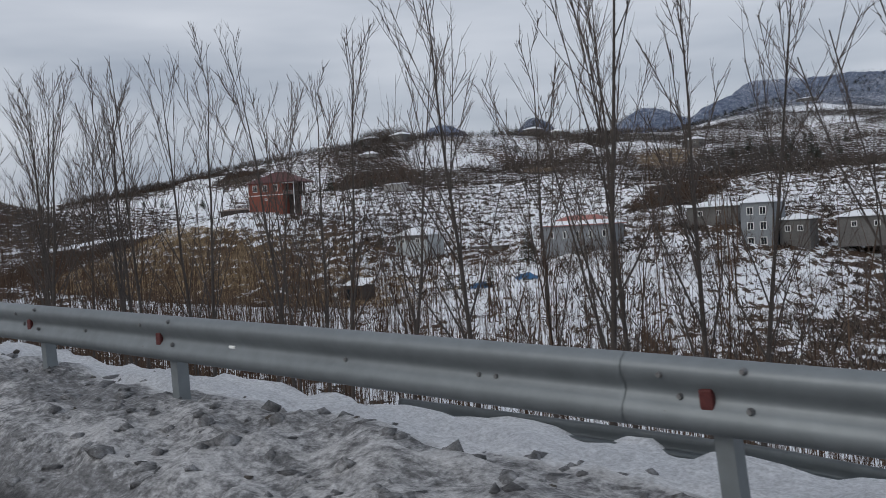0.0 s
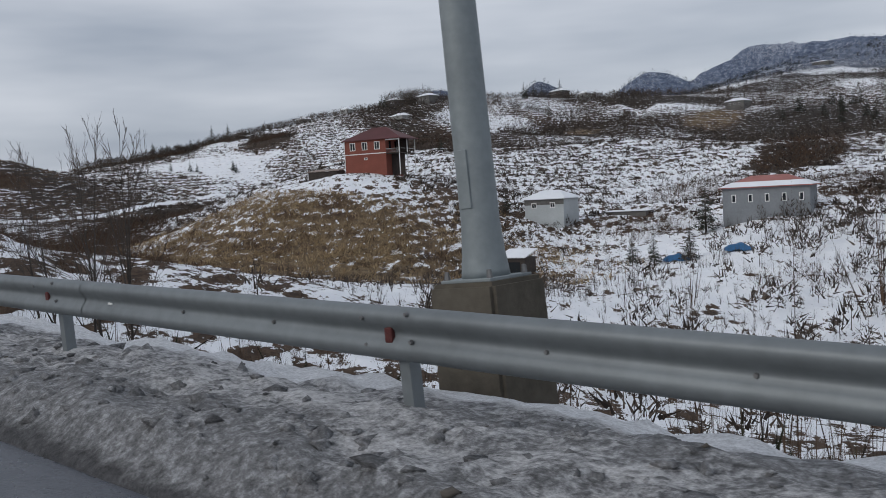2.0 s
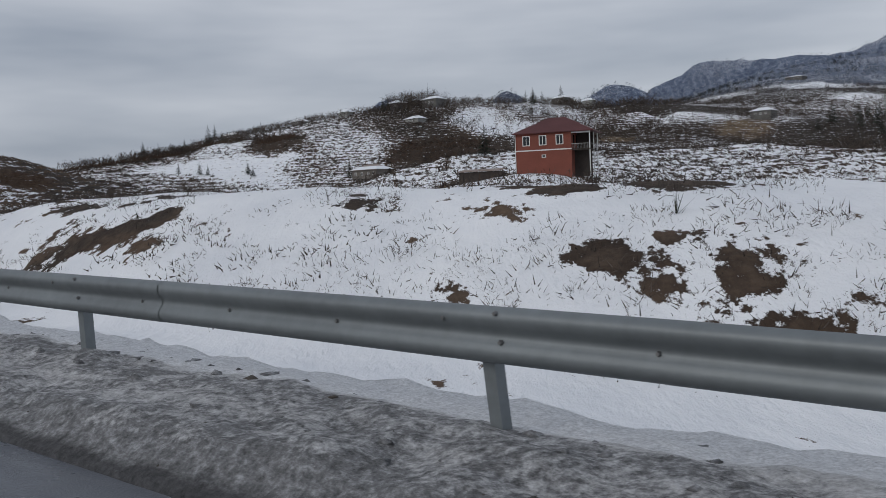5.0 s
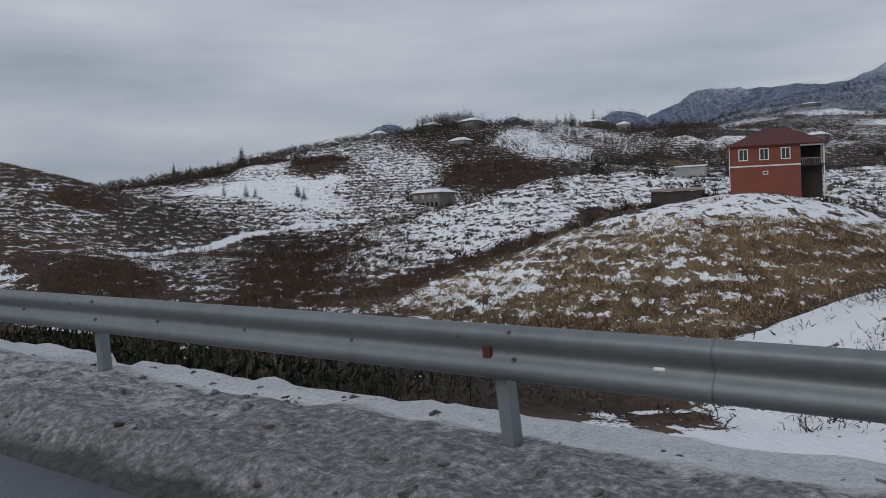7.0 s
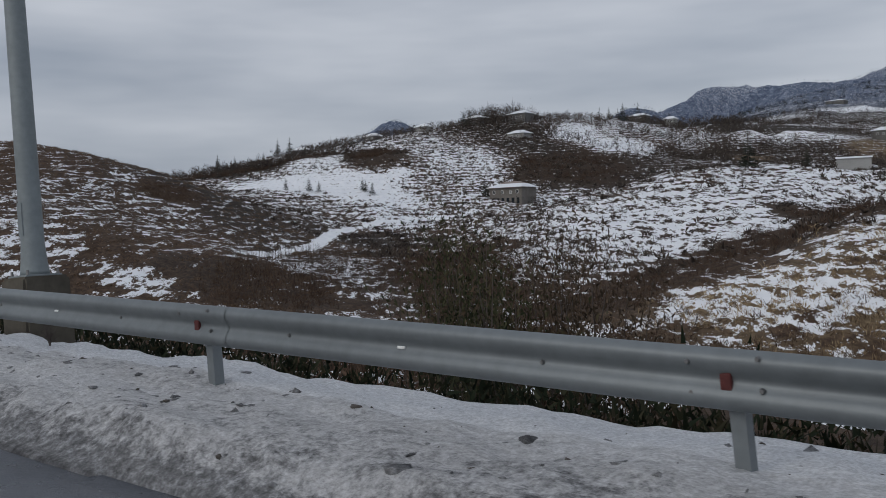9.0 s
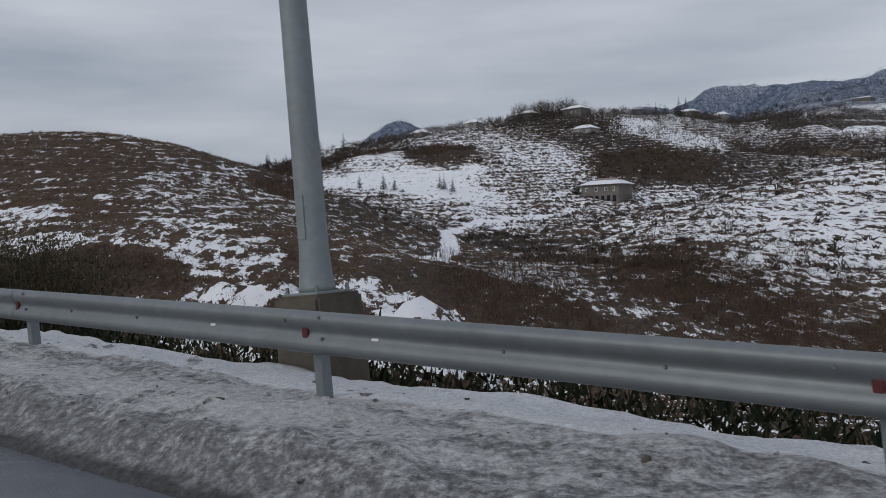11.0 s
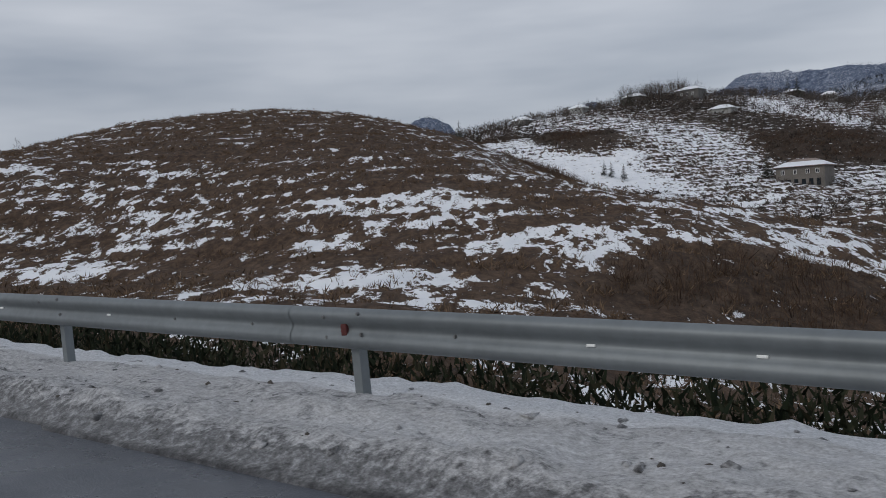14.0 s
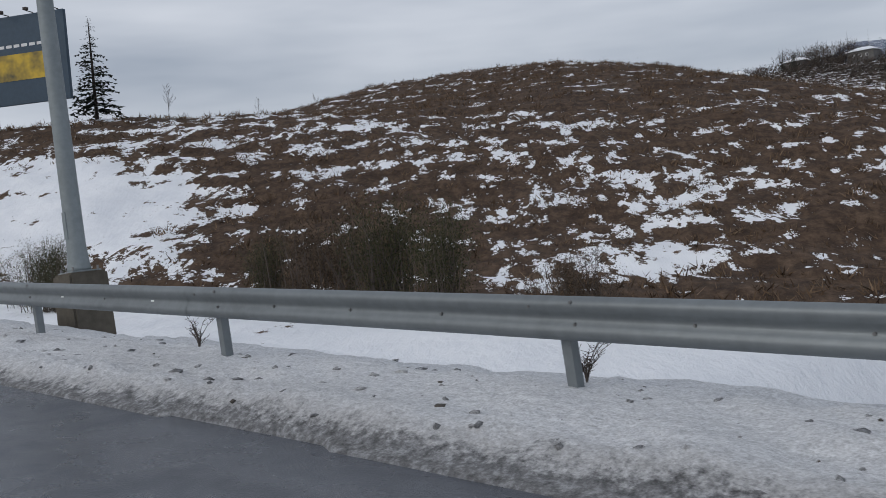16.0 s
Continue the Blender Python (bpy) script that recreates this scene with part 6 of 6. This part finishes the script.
def bush(seed, leaf, label, w, h, leaves=10500):
    """A roadside bush: twigs and many small leaves."""
    r = np.random.default_rng(seed)
    ob = empty("bush", pose(0, 0, 0), label, "bush", "bushes behind the rail")
    bm = bmesh.new()
    ends = []
    for k in range(60):
        a, t = r.uniform(0, 2 * math.pi), abs(r.normal(0, 0.6))
        d = Vector((math.cos(a) * math.sin(t) * w, math.sin(a) * math.sin(t) * w * 0.7, math.cos(t) * h)) * r.uniform(0.6, 1.0)
        b = Vector((r.normal(0, 0.22 * w), r.normal(0, 0.15 * w), -0.15))
        m_ = b + d * 0.5 + Vector((0, 0, 0.08))
        tube(bm, [b, m_, b + d], [0.012, 0.007, 0.002], 3, False)
        ends.append((b, d))
    part("branchwork", bm, TWIG, ob)
    pick = r.integers(0, len(ends), leaves)
    u = r.uniform(0.0, 1.0, leaves) ** 0.4 * 1.03
    c = np.array([ends[i][0] + ends[i][1] * t for i, t in zip(pick, u)]) + r.normal(0, 0.10 * w, (leaves, 3)) * (1, 1, 0.8)
    c[:, 2] = np.maximum(c[:, 2], 0.02)
    e1, e2 = r.normal(0, 1, (leaves, 3)), r.normal(0, 1, (leaves, 3))
    e1[:, 2] = np.abs(e1[:, 2]) + 0.5
    e1 /= np.linalg.norm(e1, axis=1)[:, None]
    e2 -= e1 * (e1 * e2).sum(1)[:, None]
    e2 /= np.linalg.norm(e2, axis=1)[:, None]
    s = r.uniform(0.010, 0.021, leaves)[:, None]
    v = np.stack([c - e1 * s, c + e2 * s * 0.7, c + e1 * s], 1).reshape(-1, 3)
    crown = new("foliage", quads_mesh("leaves", v, np.arange(leaves * 3).reshape(-1, 3), leaf))
    crown.parent = ob
    return ob


kinds = [bush(1, GREEN_BLADE, "dense olive-green bush behind the guard rail", 1.0, 1.6), bush(2, WITHERED_BLADE, "withered brown bush behind the guard rail", 1.1, 1.4), bush(3, YELLOW_BLADE, "yellowing leafy bush behind the guard rail", 1.0, 1.4)]
# x, distance behind the rail, height over the road that it reaches, kind
BUSHES = [(-368.8, 8.0, 1.5, 1), (-367.2, 8.3, 1.6, 0), (-365.6, 8.0, 1.4, 0), (-353.4, 3.6, 1.2, 0), (-351.4, 3.4, 1.3, 0), (-349.8, 3.6, 1.25, 0), (-362.4, 8.0, 0.6, 1), (-370.4, 7.6, 1.0, 0), (-345.4, 4.0, 1.2, 1), (-260.6, 3.4, 0.95, 0), (-259.2, 3.6, 1.1, 0), (-257.9, 3.5, 1.25, 0), (-256.7, 3.6, 1.2, 1), (-270.4, 4.0, 0.85, 0), (-268.8, 4.0, 0.85, 2), (-303.2, 4.0, 1.5, 2), (-301.9, 4.0, 1.6, 2), (-259.9, 4.4, 1.2, 0), (-258.5, 4.6, 1.3, 0), (-257.2, 4.4, 1.3, 0), (-304.4, 4.2, 1.3, 2)]
BUSHES += [(-301.2, 4.5, 0.9, 1), (-298.6, 5.0, 0.9, 2), (-334.0, 6.0, 0.8, 2), (-347.0, 3.2, 1.2, 0), (-343.6, 3.2, 1.1, 0), (-375.6, 5.0, 1.1, 0), (-83.4, 2.6, -0.1, 0), (-203.0, 5.0, 1.3, 0), (-201.8, 5.4, 1.2, 1), (-266.0, 3.4, 0.8, 0), (-264.6, 3.6, 0.7, 2), (-288.0, 5.0, 0.75, 1), (-378.0, 6.0, 1.2, 0)]
used = set()
for x, off, top, i in BUSHES:
    y = float(rail_y(x)) + off
    z = gz(x, y)
    s = max(0.5, (float(road_z(x)) + top - z) / (1.35, 1.2, 1.2)[i])
    at = pose(x, y, z - 0.05, 0, 0, trng.uniform(0, 360)) @ Matrix.Diagonal((min(s, 2.0), min(s, 2.0), s, 1))
    if i not in used:
        used.add(i)
        kinds[i].matrix_basis = at
    else:
        ob = copy_thing(kinds[i], at)
        ob.matrix_basis = at

# ---- clods and stones on the bank ----
STONE = varied("road_grit_stone", (0.09, 0.08, 0.07), 0.9, 0, 12.0, 0.4, 0.5)


def clods(name, n, x0, x1, o0, o1, low_s, high_s, mat, power=3.0):
    """Lumps strewn over the bank, as one mesh."""
    bm = bmesh.new()
    bmesh.ops.create_icosphere(bm, subdivisions=1, radius=1.0)
    unit = np.array([v.co[:] for v in bm.verts])
    tri = np.array([[v.index for v in f.verts] for f in bm.faces])
    bm.free()
    x = rng.uniform(min(x0, x1), max(x0, x1), n)
    off = o0 + (o1 - o0) * rng.uniform(0, 1, n)
    keep = off > bank_edge(x) + 0.1
    off = np.where(keep, off, off + 0.7)
    z = bank_height(x, off)
    s = low_s + (high_s - low_s) * rng.uniform(0, 1, n) ** power
    shape = unit[None] * (1 + 0.45 * rng.normal(0, 1, (n, len(unit), 1)).clip(-1.2, 1.2)) * rng.uniform(0.7, 1.3, (n, 1, 3)) * s[:, None, None]
    shape[:, :, 2] *= 0.6
    v = shape + np.stack([x, rail_y(x) + off, z - s * 0.3], 1)[:, None, :]
    f = tri[None] + (np.arange(n) * len(unit))[:, None, None]
    me = quads_mesh(name, v.reshape(-1, 3), f.reshape(-1, 3), mat)
    return me


for name, n, x0, x1, o1, low_s, high_s, power, label in (
        ("snow_clods", 5400, -90, -405, 0.6, 0.01, 0.06, 2.0, "lumps of gritty frozen snow on the bank"),
        ("frozen_clods", 5200, 15, -100, 0.45, 0.02, 0.085, 1.7, "large frozen clods of dirty snow on the bank")):
    me = clods(name, n, x0, x1, -1.3, o1, low_s, high_s, BANK, power)
    per = len(me.vertices) // n
    xs = np.zeros(len(me.vertices) * 3, dtype=np.float32)
    me.vertices.foreach_get("co", xs)
    share = np.repeat(rng.uniform(0.6, 1.05, n), per) - 0.3 * step(-xs[0::3], 190, 280)
    a = me.attributes.new("dirt", "FLOAT", "POINT")
    a.data.foreach_set("value", share.astype(np.float32))
    tagged(new(name, me), label, "snow clods", kind="stuff")
tagged(new("grit_stones", clods("grit_stones", 2400, 15, -405, -1.2, 0.8, 0.006, 0.042, STONE)), "dark stones and grit scattered on the snow bank", "stones", kind="stuff")
